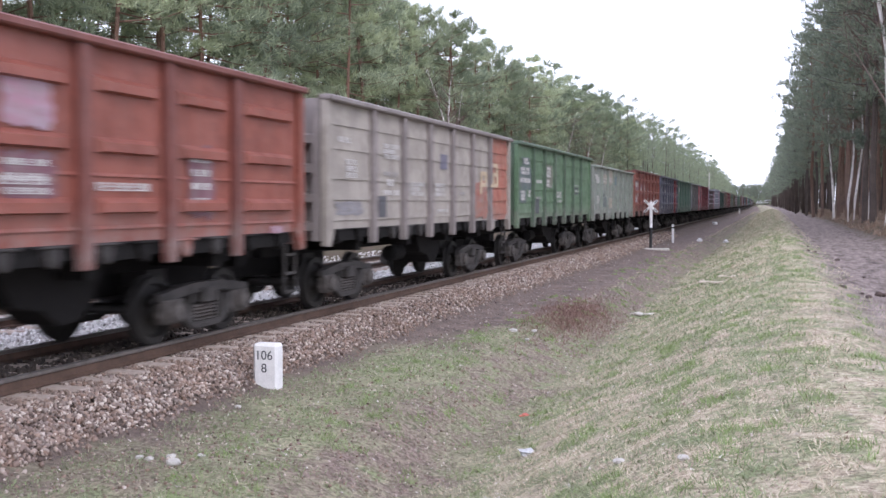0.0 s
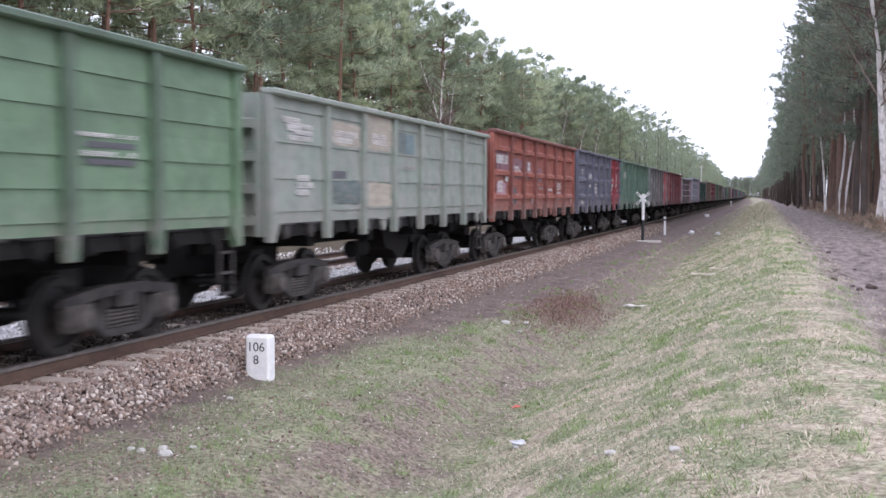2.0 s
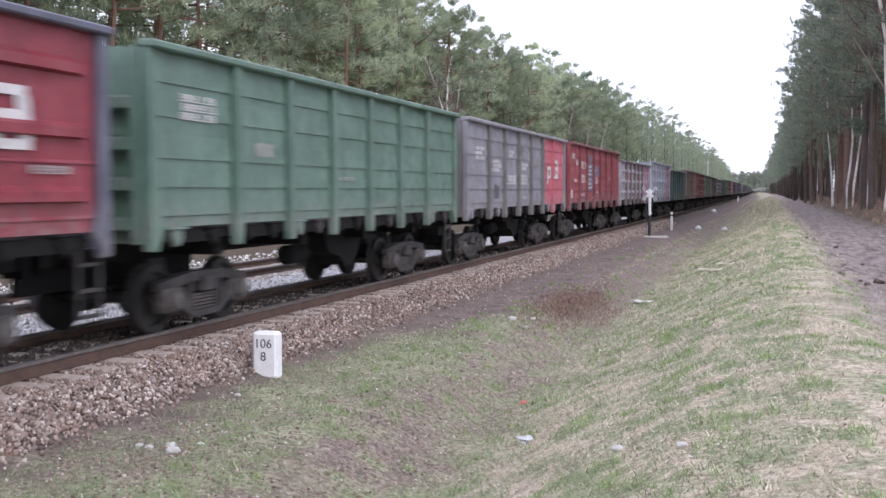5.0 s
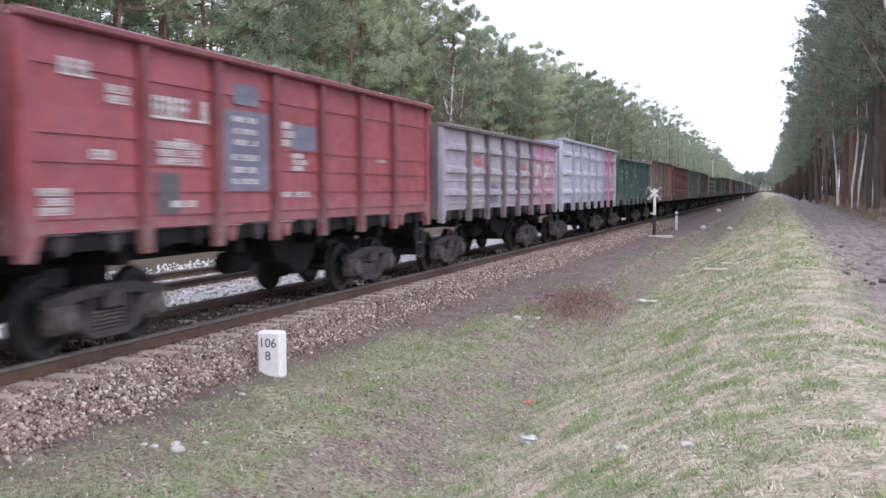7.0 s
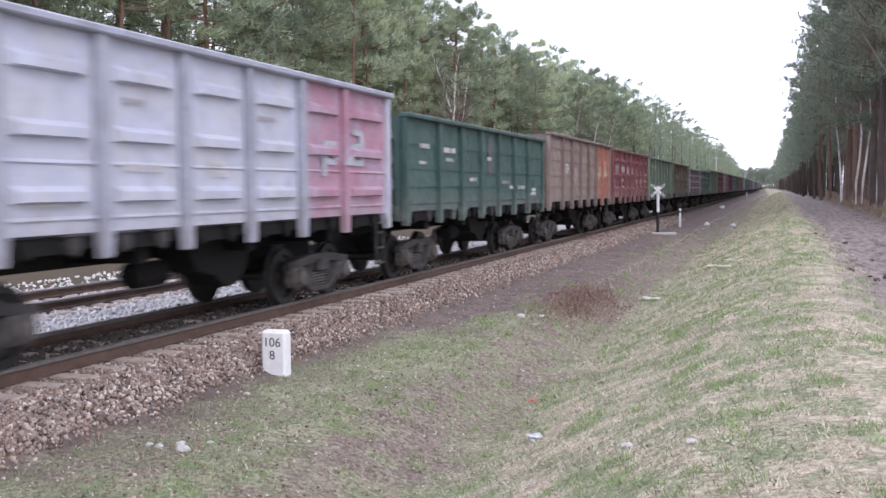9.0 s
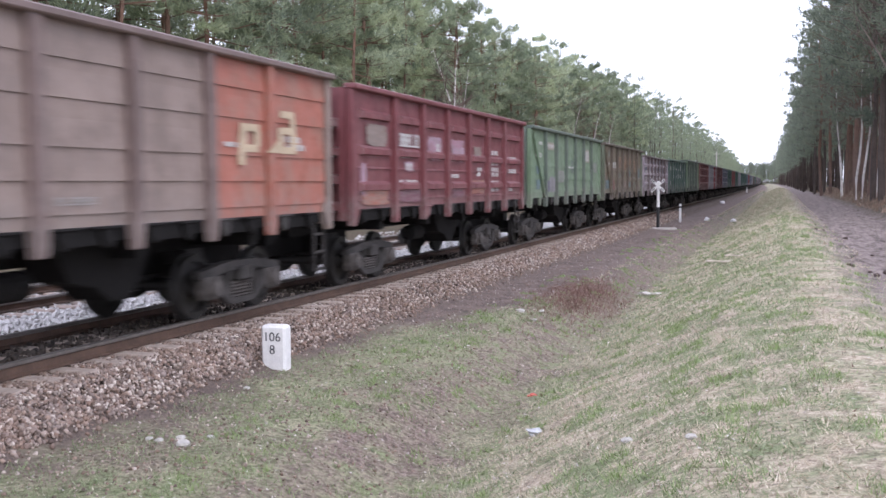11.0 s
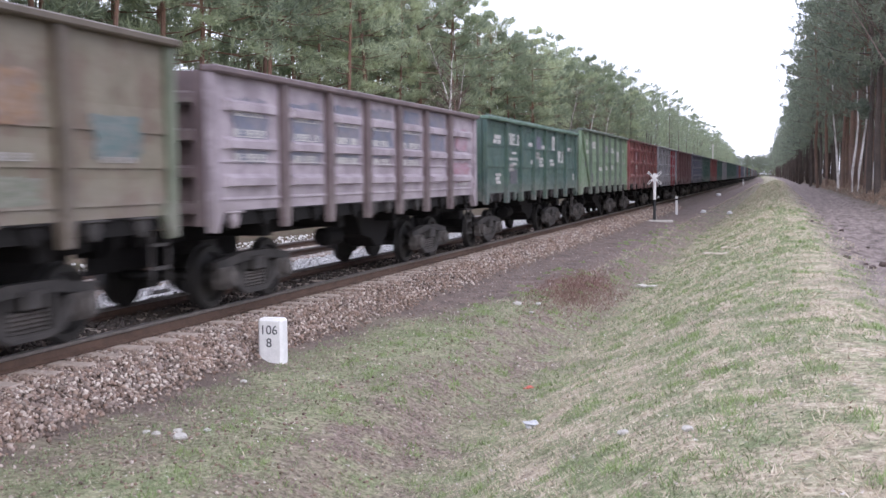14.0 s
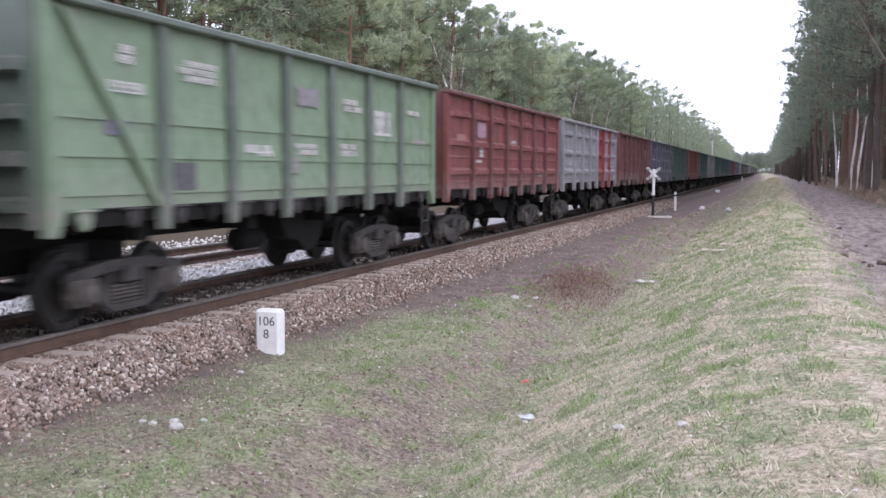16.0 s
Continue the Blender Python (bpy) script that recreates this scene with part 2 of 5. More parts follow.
def heading(y):
    return math.degrees(math.atan(max(0.0, y - TURN) / RADIUS))


# ---- ground: forest floor, two ballast beds, a ditch, a grassy verge and a dirt road ----
PROFILE = [(-600, 1.2), (-60, 0.7), (-26, 0.3), (-18.5, -0.5), (-16.6, -0.72), (-15.1, -0.24), (-11.7, -0.24), (-11.15, -0.34), (-10.6, -0.24),
           (-7.35, -0.24), (-6.75, -0.6), (-6.3, -0.64), (-5.2, -0.66), (-4.7, -0.72), (-4.35, -0.8), (-3.75, -1.08), (-3.35, -1.1), (-2.8, -0.98), (-1.6, -0.4), (-0.6, 0.05),
           (0.3, 0.25), (0.85, 0.28), (1.15, 0.24), (1.5, 0.13), (2.4, 0.06), (3.2, 0.15), (3.9, 0.06), (4.6, 0.14), (5.3, 0.35), (6.3, 0.75), (8, 0.92), (10, 1.0), (60, 1.3), (600, 1.5)]
PX = np.array([p[0] for p in PROFILE], float)
PZ = np.array([p[1] for p in PROFILE], float)


def soil(x, y):
    """Height of the ground at a place."""
    u = x - bend(y)
    z = float(np.interp(u, PX, PZ))
    rough = 0.0 if -16.6 < u < -6.6 else 0.045 if u < 1.0 else 0.09
    rough *= min(1.0, abs(u + 6.6) * 2)
    return z + rough * (noise.noise(Vector((x * 0.8, y * 0.5, 0))) + 0.5 * noise.noise(Vector((x * 2.3, y * 2.0, 3))))


xs = np.unique(np.concatenate([np.linspace(-600, -60, 10), np.linspace(-60, -20, 14), np.linspace(-20, -6.2, 56), np.linspace(-6.2, 6.5, 74), np.linspace(6.5, 30, 14), np.linspace(30, 600, 12)]).round(3))
ys = np.unique(np.concatenate([np.linspace(-80, 0, 14), np.linspace(0, 22, 96), np.linspace(22, 60, 76), np.linspace(60, 160, 50), np.linspace(160, 900, 50), np.linspace(900, 4000, 12)]).round(3))
verts = [(float(x) + bend(float(y)), float(y), soil(float(x) + bend(float(y)), float(y))) for y in ys for x in xs]
nx = len(xs)
faces = [(j * nx + i, j * nx + i + 1, (j + 1) * nx + i + 1, (j + 1) * nx + i) for j in range(len(ys) - 1) for i in range(nx - 1)]


def ground_material():
    m, n, l, b = mat("verge_soil_and_grass", 0.95)
    pos = place(n, "World")
    sep = n.new("ShaderNodeSeparateXYZ")
    l.new(pos, sep.inputs[0])
    wob = maths(n, l, "MULTIPLY", maths(n, l, "SUBTRACT", noise_node(n, l, pos, 0.9, 4), 0.5), 1.6)
    over = maths(n, l, "MAXIMUM", maths(n, l, "SUBTRACT", sep.outputs[1], TURN), 0.0)
    curve = maths(n, l, "DIVIDE", maths(n, l, "MULTIPLY", over, over), 2 * RADIUS)
    straight = maths(n, l, "ADD", sep.outputs[0], curve)
    u = maths(n, l, "ADD", straight, wob)
    big = noise_node(n, l, pos, 0.45, 4)
    mid = noise_node(n, l, pos, 2.2, 5)
    fine = noise_node(n, l, pos, 16.0, 5, 0.7)
    tiny = noise_node(n, l, pos, 70.0, 4, 0.7)
    straw = blend(n, l, ramp(n, l, fine, 0.35, 0.65), (0.21, 0.16, 0.115), (0.66, 0.57, 0.44))
    green = blend(n, l, ramp(n, l, fine, 0.35, 0.65), (0.09, 0.112, 0.052), (0.30, 0.335, 0.18))
    soilc = blend(n, l, ramp(n, l, fine, 0.38, 0.62), (0.10, 0.072, 0.06), (0.30, 0.23, 0.195))
    grass = blend(n, l, ramp(n, l, mid, 0.42, 0.62), straw, green)
    grass = blend(n, l, maths(n, l, "MULTIPLY", ramp(n, l, big, 0.55, 0.7), 0.45), grass, soilc)
    dust = blend(n, l, ramp(n, l, maths(n, l, "ADD", maths(n, l, "MULTIPLY", fine, 0.6), maths(n, l, "MULTIPLY", mid, 0.4)), 0.4, 0.6), (0.085, 0.062, 0.055), (0.235, 0.18, 0.155))
    # ballast bed, coloured dark for the shadow gaps between loose stones
    stone = blend(n, l, ramp(n, l, tiny, 0.35, 0.65), (0.05, 0.038, 0.032), (0.20, 0.15, 0.125))
    pale = blend(n, l, ramp(n, l, tiny, 0.35, 0.65), (0.35, 0.34, 0.33), (0.75, 0.73, 0.72))
    # bed between the rails, dark as if in the wagons' shadow
    shaded_bed = blend(n, l, ramp(n, l, tiny, 0.35, 0.65), (0.05, 0.042, 0.036), (0.13, 0.105, 0.09))
    mud = blend(n, l, ramp(n, l, noise_node(n, l, pos, 4.0, 8, 0.75, (1.0, 0.22, 1)), 0.36, 0.62), (0.07, 0.05, 0.044), (0.29, 0.235, 0.215))
    litter = blend(n, l, ramp(n, l, mid, 0.4, 0.65), (0.10, 0.065, 0.045), (0.075, 0.07, 0.035))

    def step(at, soft, val=u):
        return ramp(n, l, val, at - soft, at + soft)

    col = blend(n, l, step(-17.5, 0.8), litter, pale)
    col = blend(n, l, step(-10.9, 0.1, straight), col, shaded_bed)
    col = blend(n, l, step(-8.1, 0.15, straight), col, stone)
    col = blend(n, l, step(-6.7, 0.25, maths(n, l, "ADD", straight, maths(n, l, "MULTIPLY", wob, 0.3))), col, dust)
    # the verge is bare beside the ballast further along the line
    bare = maths(n, l, "MULTIPLY", ramp(n, l, sep.outputs[1], 15.0, 26.0), 3.0)
    edge = maths(n, l, "SUBTRACT", u, bare)
    left = blend(n, l, ramp(n, l, edge, -7.5, -6.5), dust, blend(n, l, ramp(n, l, big, 0.32, 0.51), soilc, blend(n, l, ramp(n, l, mid, 0.36, 0.6), green, grass)))
    col = blend(n, l, step(-6.55, 0.25), col, left)
    bank = maths(n, l, "MULTIPLY", maths(n, l, "MULTIPLY", step(-4.7, 0.3), maths(n, l, "SUBTRACT", 1.0, step(-3.3, 0.4))), ramp(n, l, mid, 0.35, 0.6))
    col = blend(n, l, bank, col, soilc)
    col = blend(n, l, step(-2.9, 0.5), col, grass)
    col = blend(n, l, step(1.25, 0.35), col, mud)
    col = blend(n, l, step(4.9, 0.5), col, litter)
    l.new(col, b.inputs["Base Color"])
    bump(n, l, b, maths(n, l, "ADD", fine, maths(n, l, "MULTIPLY", tiny, 0.5)), 0.7, 0.04)
    return m


GROUND = ground_material()
ground = put("ground", mesh_raw("ground", verts, faces), GROUND)
for p in ground.data.polygons:
    p.use_smooth = True
tagged(ground, "grassy verge, ditch, ballast beds and muddy dirt road between pine woods", "ground", kind="structure")

# ---- rails and sleepers ----
FAR = 1300.0
STEPS = [-30.0] + [float(v) for v in np.arange(TURN, 620, 50)] + [800.0, 1000.0, FAR]


def rail(offset, category_label):
    root = new("rail")
    for name, material, outline in (("web", RAIL, ((-0.075, -0.18), (0.075, -0.18), (0.075, -0.165), (0.02, -0.14), (0.012, -0.06), (-0.012, -0.06), (-0.02, -0.14), (-0.075, -0.165))),
                                    ("head", RAILHEAD, ((-0.012, -0.06), (0.012, -0.06), (0.036, -0.045), (0.036, -0.008), (0.026, 0.0), (-0.026, 0.0), (-0.036, -0.008), (-0.036, -0.045)))):
        vs, fs, k = [], [], len(outline)
        for y in STEPS:
            vs += [(offset + bend(y) + a, y, z) for a, z in outline]
        for i in range(len(STEPS) - 1):
            fs += [(i * k + j, i * k + (j + 1) % k, (i + 1) * k + (j + 1) % k, (i + 1) * k + j) for j in range(k)]
        put(name, mesh_raw("rail_" + name, vs, fs), material, root)
    return tagged(root, category_label, "rail", "rails of the line")


for centre, words in ((TRACK, "rusty steel rail with a worn head on concrete sleepers"), (SECOND, "rusty steel rail of the second track on pale ballast")):
    for side in (-0.76, 0.76):
        rail(centre + side - 0.036 * (1 if side < 0 else -1), words)

bm = bmesh.new()
box(bm, -1.38, 1.38, -0.125, 0.125, -0.38, -0.185)
SLEEPER_MESH = mesh_of("sleeper", bm, 0.025)
for k in range(75):
    y = -2 + k * 0.6
    ob = put("sleeper", SLEEPER_MESH, SLEEPER, None, pose(TRACK + random.uniform(-0.03, 0.03), y + random.uniform(-0.03, 0.03), random.uniform(-0.012, 0.004), 0, 0, random.uniform(-1, 1)))
    tagged(ob, "worn concrete sleeper half buried in ballast", "sleeper", "sleepers of the near track")
for k in range(75):
    y = -2 + k * 0.6
    ob = put("sleeper", SLEEPER_MESH, SLEEPER, None, pose(SECOND, y, 0))
    tagged(ob, "concrete sleeper in pale ballast under the second track", "sleeper", "sleepers of the second track")


# ---- wagons ----
LENGTH, PITCH, HALF = 13.0, 13.92, 1.56
POSTS = (-4.3, -2.58, -0.86, 0.86, 2.58, 4.3)
FIVE_SEAMS, FOUR_SEAMS, THREE_SEAMS, UNEVEN_SEAMS = (1.66, 2.03, 2.4, 2.93, 3.36), (1.7, 2.23, 2.81, 3.34), (1.66, 2.1, 2.53), (1.67, 1.96, 2.29, 2.6, 3.33)
BAYS = ((-6.28, -4.38), (-4.22, -2.66), (-2.5, -0.94), (-0.78, 0.78), (0.94, 2.5), (2.66, 4.22), (4.38, 6.28))
MESHES = {}


def stock(name, build, bevel=0.0, smooth=False):
    """A mesh that all wagons share."""
    if name not in MESHES:
        bm = bmesh.new()
        build(bm)
        MESHES[name] = mesh_of(name, bm, bevel, smooth)
    return MESHES[name]


def shell(bm, top):
    box(bm, -HALF, -HALF + 0.06, -6.5, 6.5, 1.3, top)


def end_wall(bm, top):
    box(bm, -HALF + 0.06, HALF - 0.05, -0.03, 0.03, 1.3, top)


def end_rib(bm):
    prism(bm, ((-0.17, -0.07), (0.0, -0.1), (0.0, 0.1), (-0.17, 0.06)), -HALF + 0.2, HALF - 0.22)


def end_post(bm, top):
    box(bm, -0.07, 0.07, -0.19, 0.0, 1.3, top - 0.02)


def floor_slab(bm):
    box(bm, -HALF + 0.08, HALF - 0.06, -6.26, 6.26, 1.32, 1.48)


def cross_beam(bm):
    box(bm, -1.3, -0.26, -0.12, 0.12, 1.05, 1.31)


# plain slab that fills the opening over a bogie with black
def gap_filler(bm):
    box(bm, -0.36, -0.26, -2.1, 2.1, 0.6, 1.31)


def flat_bay(bm, w, top, seams):
    """A plate with narrow horizontal ribs, in one skin."""
    line = [(-0.03, 1.5), (0.0, 1.5)]
    for z in seams:
        if z < top - 0.15:
            line += [(0.0, z - 0.012), (0.026, z - 0.012), (0.024, z + 0.004), (0.0, z + 0.3)]
    line += [(0.0, top), (-0.03, top)]
    a = [bm.verts.new((x, -w / 2, z)) for x, z in line]
    b = [bm.verts.new((x, w / 2, z)) for x, z in line]
    for i in range(len(a)):
        j = (i + 1) % len(a)
        bm.faces.new((a[i], b[i], b[j], a[j]))


def pressed_bay(bm, w, top):
    """A plate with long swages pressed outwards, in one skin."""
    n = 3
    zs = [1.93 + i * (top - 0.46 - 1.93) / (n - 1) for i in range(n)]
    h, d, e = 0.1, 0.1, 0.26

    def quad(*points):
        bm.faces.new([bm.verts.new(p) for p in points])

    low = 1.5
    for z in zs:
        stops = [(0.0, low)]
        if z < zs[1] + 0.1:
            seam = (low + z - h) / 2
            stops += [(0.0, seam - 0.012), (0.025, seam - 0.012), (0.025, seam - 0.004), (0.0, seam + 0.03)]
        stops.append((0.0, z - h))
        for (x0, z0), (x1, z1) in zip(stops, stops[1:]):
            quad((x0, -w / 2, z0), (x0, w / 2, z0), (x1, w / 2, z1), (x1, -w / 2, z1))
        o = [(0, -w / 2, z - h), (0, w / 2, z - h), (0, w / 2, z + h), (0, -w / 2, z + h)]
        a = [(0, -w / 2 + e, z - h * 0.96), (0, w / 2 - e, z - h * 0.96), (0, w / 2 - e, z + h * 0.96), (0, -w / 2 + e, z + h * 0.96)]
        b = [(d, -w / 2 + e * 1.25, z - h * 0.75), (d, w / 2 - e * 1.25, z - h * 0.75), (d, w / 2 - e * 1.25, z + h * 0.3), (d, -w / 2 + e * 1.25, z + h * 0.3)]
        for i in range(4):
            j = (i + 1) % 4
            quad(o[i], o[j], a[j], a[i])
            quad(a[i], a[j], b[j], b[i])
        quad(*b)
        low = z + h
    quad((0, -w / 2, low), (0, w / 2, low), (0, w / 2, top), (0, -w / 2, top))
    bmesh.ops.remove_doubles(bm, verts=bm.verts[:], dist=0.0005)
    rim = bmesh.ops.extrude_edge_only(bm, edges=[ed for ed in bm.edges if ed.is_boundary])
    bmesh.ops.translate(bm, verts=[g for g in rim["geom"] if isinstance(g, bmesh.types.BMVert)], vec=(-0.03, 0, 0))


def post(bm, top):
    """A tapering pillar that reaches below the sill."""
    prism(bm, ((-0.085, top - 0.02), (-0.1, 1.5), (-0.085, 1.2), (0.085, 1.2), (0.1, 1.5), (0.085, top - 0.02)), -0.02, 0.11)


def corner(bm, top, s):
    prism(bm, ((s * 0.0, top - 0.02), (s * 0.0, 1.22), (s * -0.14, 1.2), (s * -0.3, 1.5), (s * -0.2, 1.75), (s * -0.18, top - 0.02)), -0.05, 0.075)


def chord(bm, top):
    box(bm, -0.1, 0.16, -6.52, 6.52, top - 0.05, top + 0.05)


def latch(bm):
    """A hatch lock below the sill."""
    prism(bm, ((-0.11, 1.5), (0.11, 1.5), (0.13, 1.36), (0.06, 1.24), (-0.05, 1.26), (-0.12, 1.38)), -0.07, 0.03)
    box(bm, -0.02, 0.05, -0.24, 0.24, 1.46, 1.49)


def hatch_row(bm):
    box(bm, -0.5, 0.0, -0.6, 0.6, 1.28, 1.34)
    box(bm, -0.06, 0.0, -0.55, -0.47, 1.22, 1.46)
    box(bm, -0.06, 0.0, 0.47, 0.55, 1.22, 1.46)


def centre_sill(bm):
    box(bm, -0.25, 0.25, -6.3, 6.3, 0.98, 1.315)


def wheelset(bm, k=28):
    """Two wheels with flanges and their axle, round the x axis."""
    for s in (-1, 1):
        rings = []
        for x, r in ((0.70, 0.10), (0.70, 0.33), (0.69, 0.36), (0.69, 0.5), (0.725, 0.505), (0.735, 0.478), (0.83, 0.475), (0.83, 0.38), (0.77, 0.35), (0.77, 0.16), (0.83, 0.14), (0.83, 0.085)):
            rings.append([bm.verts.new((s * x, r * math.cos(a * 2 * math.pi / k), r * math.sin(a * 2 * math.pi / k))) for a in range(k)])
        for a, b in zip(rings, rings[1:]):
            for i in range(k):
                bm.faces.new((a[i], a[(i + 1) % k], b[(i + 1) % k], b[i]))
    rings = [[bm.verts.new((x, 0.08 * math.cos(a * math.pi / 6), 0.08 * math.sin(a * math.pi / 6))) for a in range(12)] for x in (-1.12, 1.12)]
    for i in range(12):
        bm.faces.new((rings[0][i], rings[0][(i + 1) % 12], rings[1][(i + 1) % 12], rings[1][i]))
    bm.faces.new(rings[0])
    bm.faces.new(rings[1])


def side_frame(bm):
    """The cast frame of a three-piece bogie: top chord, bellied bottom and two columns, open between."""
    top = ((-1.2, 0.6), (-0.7, 0.64), (-0.45, 0.69), (0.45, 0.69), (0.7, 0.64), (1.2, 0.6), (1.2, 0.72), (0.8, 0.77), (0.42, 0.82), (-0.42, 0.82), (-0.8, 0.77), (-1.2, 0.72))
    low = ((-0.76, 0.4), (-0.5, 0.22), (-0.34, 0.16), (0.34, 0.16), (0.5, 0.22), (0.76, 0.4), (0.74, 0.62), (0.62, 0.62), (0.45, 0.32), (0.34, 0.25), (-0.34, 0.25), (-0.45, 0.32), (-0.62, 0.62), (-0.74, 0.62))
    prism(bm, top, -0.07, 0.08)
    prism(bm, low, -0.065, 0.085)
    for s in (-1, 1):
        box(bm, -0.06, 0.07, s * 0.39 - 0.05, s * 0.39 + 0.05, 0.24, 0.72)


def axle_box(bm):
    """A square housing with a round bolted cap."""
    prism(bm, ((-0.19, 0.3), (0.19, 0.3), (0.22, 0.4), (0.22, 0.63), (-0.22, 0.63), (-0.22, 0.4)), -0.06, 0.11)
    prism(bm, [(0.15 * math.cos(a * math.pi / 6), 0.478 + 0.15 * math.sin(a * math.pi / 6)) for a in range(12)], 0.11, 0.19)
    prism(bm, [(0.07 * math.cos(a * math.pi / 4), 0.478 + 0.07 * math.sin(a * math.pi / 4)) for a in range(8)], 0.19, 0.21)


def spring(bm):
    """A coil spring as a ribbed column."""
    rings = []
    for i in range(13):
        r = 0.085 if i % 2 else 0.06
        rings.append([bm.verts.new((r * math.cos(a * math.pi / 5), r * math.sin(a * math.pi / 5), 0.2 + i * 0.025)) for a in range(10)])
    for a, b in zip(rings, rings[1:]):
        for i in range(10):
            bm.faces.new((a[i], a[(i + 1) % 10], b[(i + 1) % 10], b[i]))


def bolster(bm):
    box(bm, -1.16, 1.16, -0.18, 0.18, 0.52, 0.74)
    box(bm, -0.25, 0.25, -0.25, 0.25, 0.74, 1.0)


def brake_beam(bm):
    for y in (-0.46, 0.46):
        box(bm, -0.8, 0.8, y - 0.05, y + 0.05, 0.36, 0.46)
        for x in (-0.76, 0.76):
            box(bm, x - 0.06, x + 0.06, y - 0.08, y + 0.08, 0.3, 0.6)


def cylinder(bm, r, y0, y1, x, z, k=16):
    rings = [[bm.verts.new((x + q * r * math.cos(a * 2 * math.pi / k), y, z + q * r * math.sin(a * 2 * math.pi / k))) for a in range(k)] for y, q in ((y0, 0.6), (y0 + 0.05, 1), (y1 - 0.05, 1), (y1, 0.6))]
    for a, b in zip(rings, rings[1:]):
        for i in range(k):
            bm.faces.new((a[i], a[(i + 1) % k], b[(i + 1) % k], b[i]))
    bm.faces.new(rings[0])
    bm.faces.new(rings[-1])


def discharge(bm):
    """A hanging trapezoid of hatch gear under the floor."""
    prism(bm, ((-1.0, 1.3), (1.0, 1.3), (0.75, 0.75), (0.45, 0.52), (0.1, 0.5), (-0.2, 0.7), (-0.7, 0.8)), 0.3, 0.9)


def coupler(bm):
    box(bm, -0.1, 0.1, -0.1, 0.4, 0.98, 1.2)
    box(bm, -0.2, 0.2, 0.26, 0.5, 0.88, 1.26)


def ladder(bm):
    for y in (-0.19, 0.19):
        box(bm, -0.02, 0.02, y - 0.02, y + 0.02, 0.5, 1.5)
    for z in (0.52, 0.82, 1.12, 1.42):
        box(bm, -0.03, 0.03, -0.19, 0.19, z - 0.02, z + 0.02)


def brace(bm, top):
    prism(bm, ((0.35, top - 0.1), (0.2, top - 0.1), (1.98, 1.5), (2.14, 1.5)), 0.0, 0.06)


def plate(bm):
    box(bm, 0.0, 0.008, -0.5, 0.5, 0.0, 1.0)


def ragged_patch(bm, seed):
    """A brushed-on patch of paint with an uneven outline."""
    rng = random.Random(seed)
    ring = []
    for k in range(40):
        a = (k + 0.5) * 2 * math.pi / 40
        y, z = math.cos(a), math.sin(a)
        q = 0.5 / max(abs(y), abs(z)) * rng.uniform(0.82, 1.03)
        ring.append((y * q, 0.5 + z * q))
    prism(bm, ring, 0.0, 0.006)


def lettering(bm, seed, small):
    """A row of worn, unreadable characters as small bars on a common smudge."""
    rng = random.Random(seed)
    z0, z1 = 0.08, 0.82
    y, end = -0.5 + rng.uniform(0, 0.12) * small, 0.5 - rng.uniform(0, 0.3) * small
    step = 0.075 if small else 0.1
    first = y
    while y < end - step:
        if rng.random() < 0.86:
            w = step * rng.uniform(0.62, 0.86)
            form = rng.randrange(4)
            zm = (z0 + z1) / 2
            h = (z1 - z0) * 0.22
            if form != 1:
                box(bm, 0, 0.006, y, y + w * 0.34, z0, z1)
            if form != 2:
                box(bm, 0, 0.006, y + w * 0.66, y + w, z0, z1)
            box(bm, 0, 0.006, y + w * 0.2, y + w * 0.8, zm - h / 2, zm + h / 2)
            box(bm, 0, 0.006, y + w * 0.2, y + w * 0.8, z1 - h, z1)
        y += step
    box(bm, 0, 0.004, first, y, z0 - 0.05, z0 + 0.03)


def mark_at(w, y, z, width, height, material):
    if material in (WHITEMARK, FAINTMARK, BOLDMARK):
        width, height = width * 1.3, height * 1.2
        lines = 1 if height < 0.17 or material is BOLDMARK else 2 if height < 0.27 else 3
        for k in range(lines):
            seed = int(abs(y * 31 + z * 17) + 3 * k) % 6
            me = stock("lettering%d_%d" % (lines > 1, seed), lambda bm: lettering(bm, seed + 10 * (lines > 1), lines > 1))
            put("lettering", me, material, w, Matrix.Translation((HALF + 0.034, y, z + height * k / lines)) @ Matrix.Diagonal((1, width, height / lines, 1)), "worn white stencilled lettering")
    elif material in (DARKMARK, BLUEMARK):
        put("paint_panel", stock("stencil", plate), material, w, Matrix.Translation((HALF + 0.022, y, z)) @ Matrix.Diagonal((1, width, height, 1)), "painted patch for stencils")
    else:
        seed = int(abs(y * 13 + z * 29)) % 5
        put("paint_panel", stock("ragged%d" % seed, lambda bm: ragged_patch(bm, seed)), material, w, Matrix.Translation((HALF + 0.023, y, z - 0.02)) @ Matrix.Diagonal((1, width * 1.08, height * 1.08, 1)), "brushed patch of paint with uneven edges")


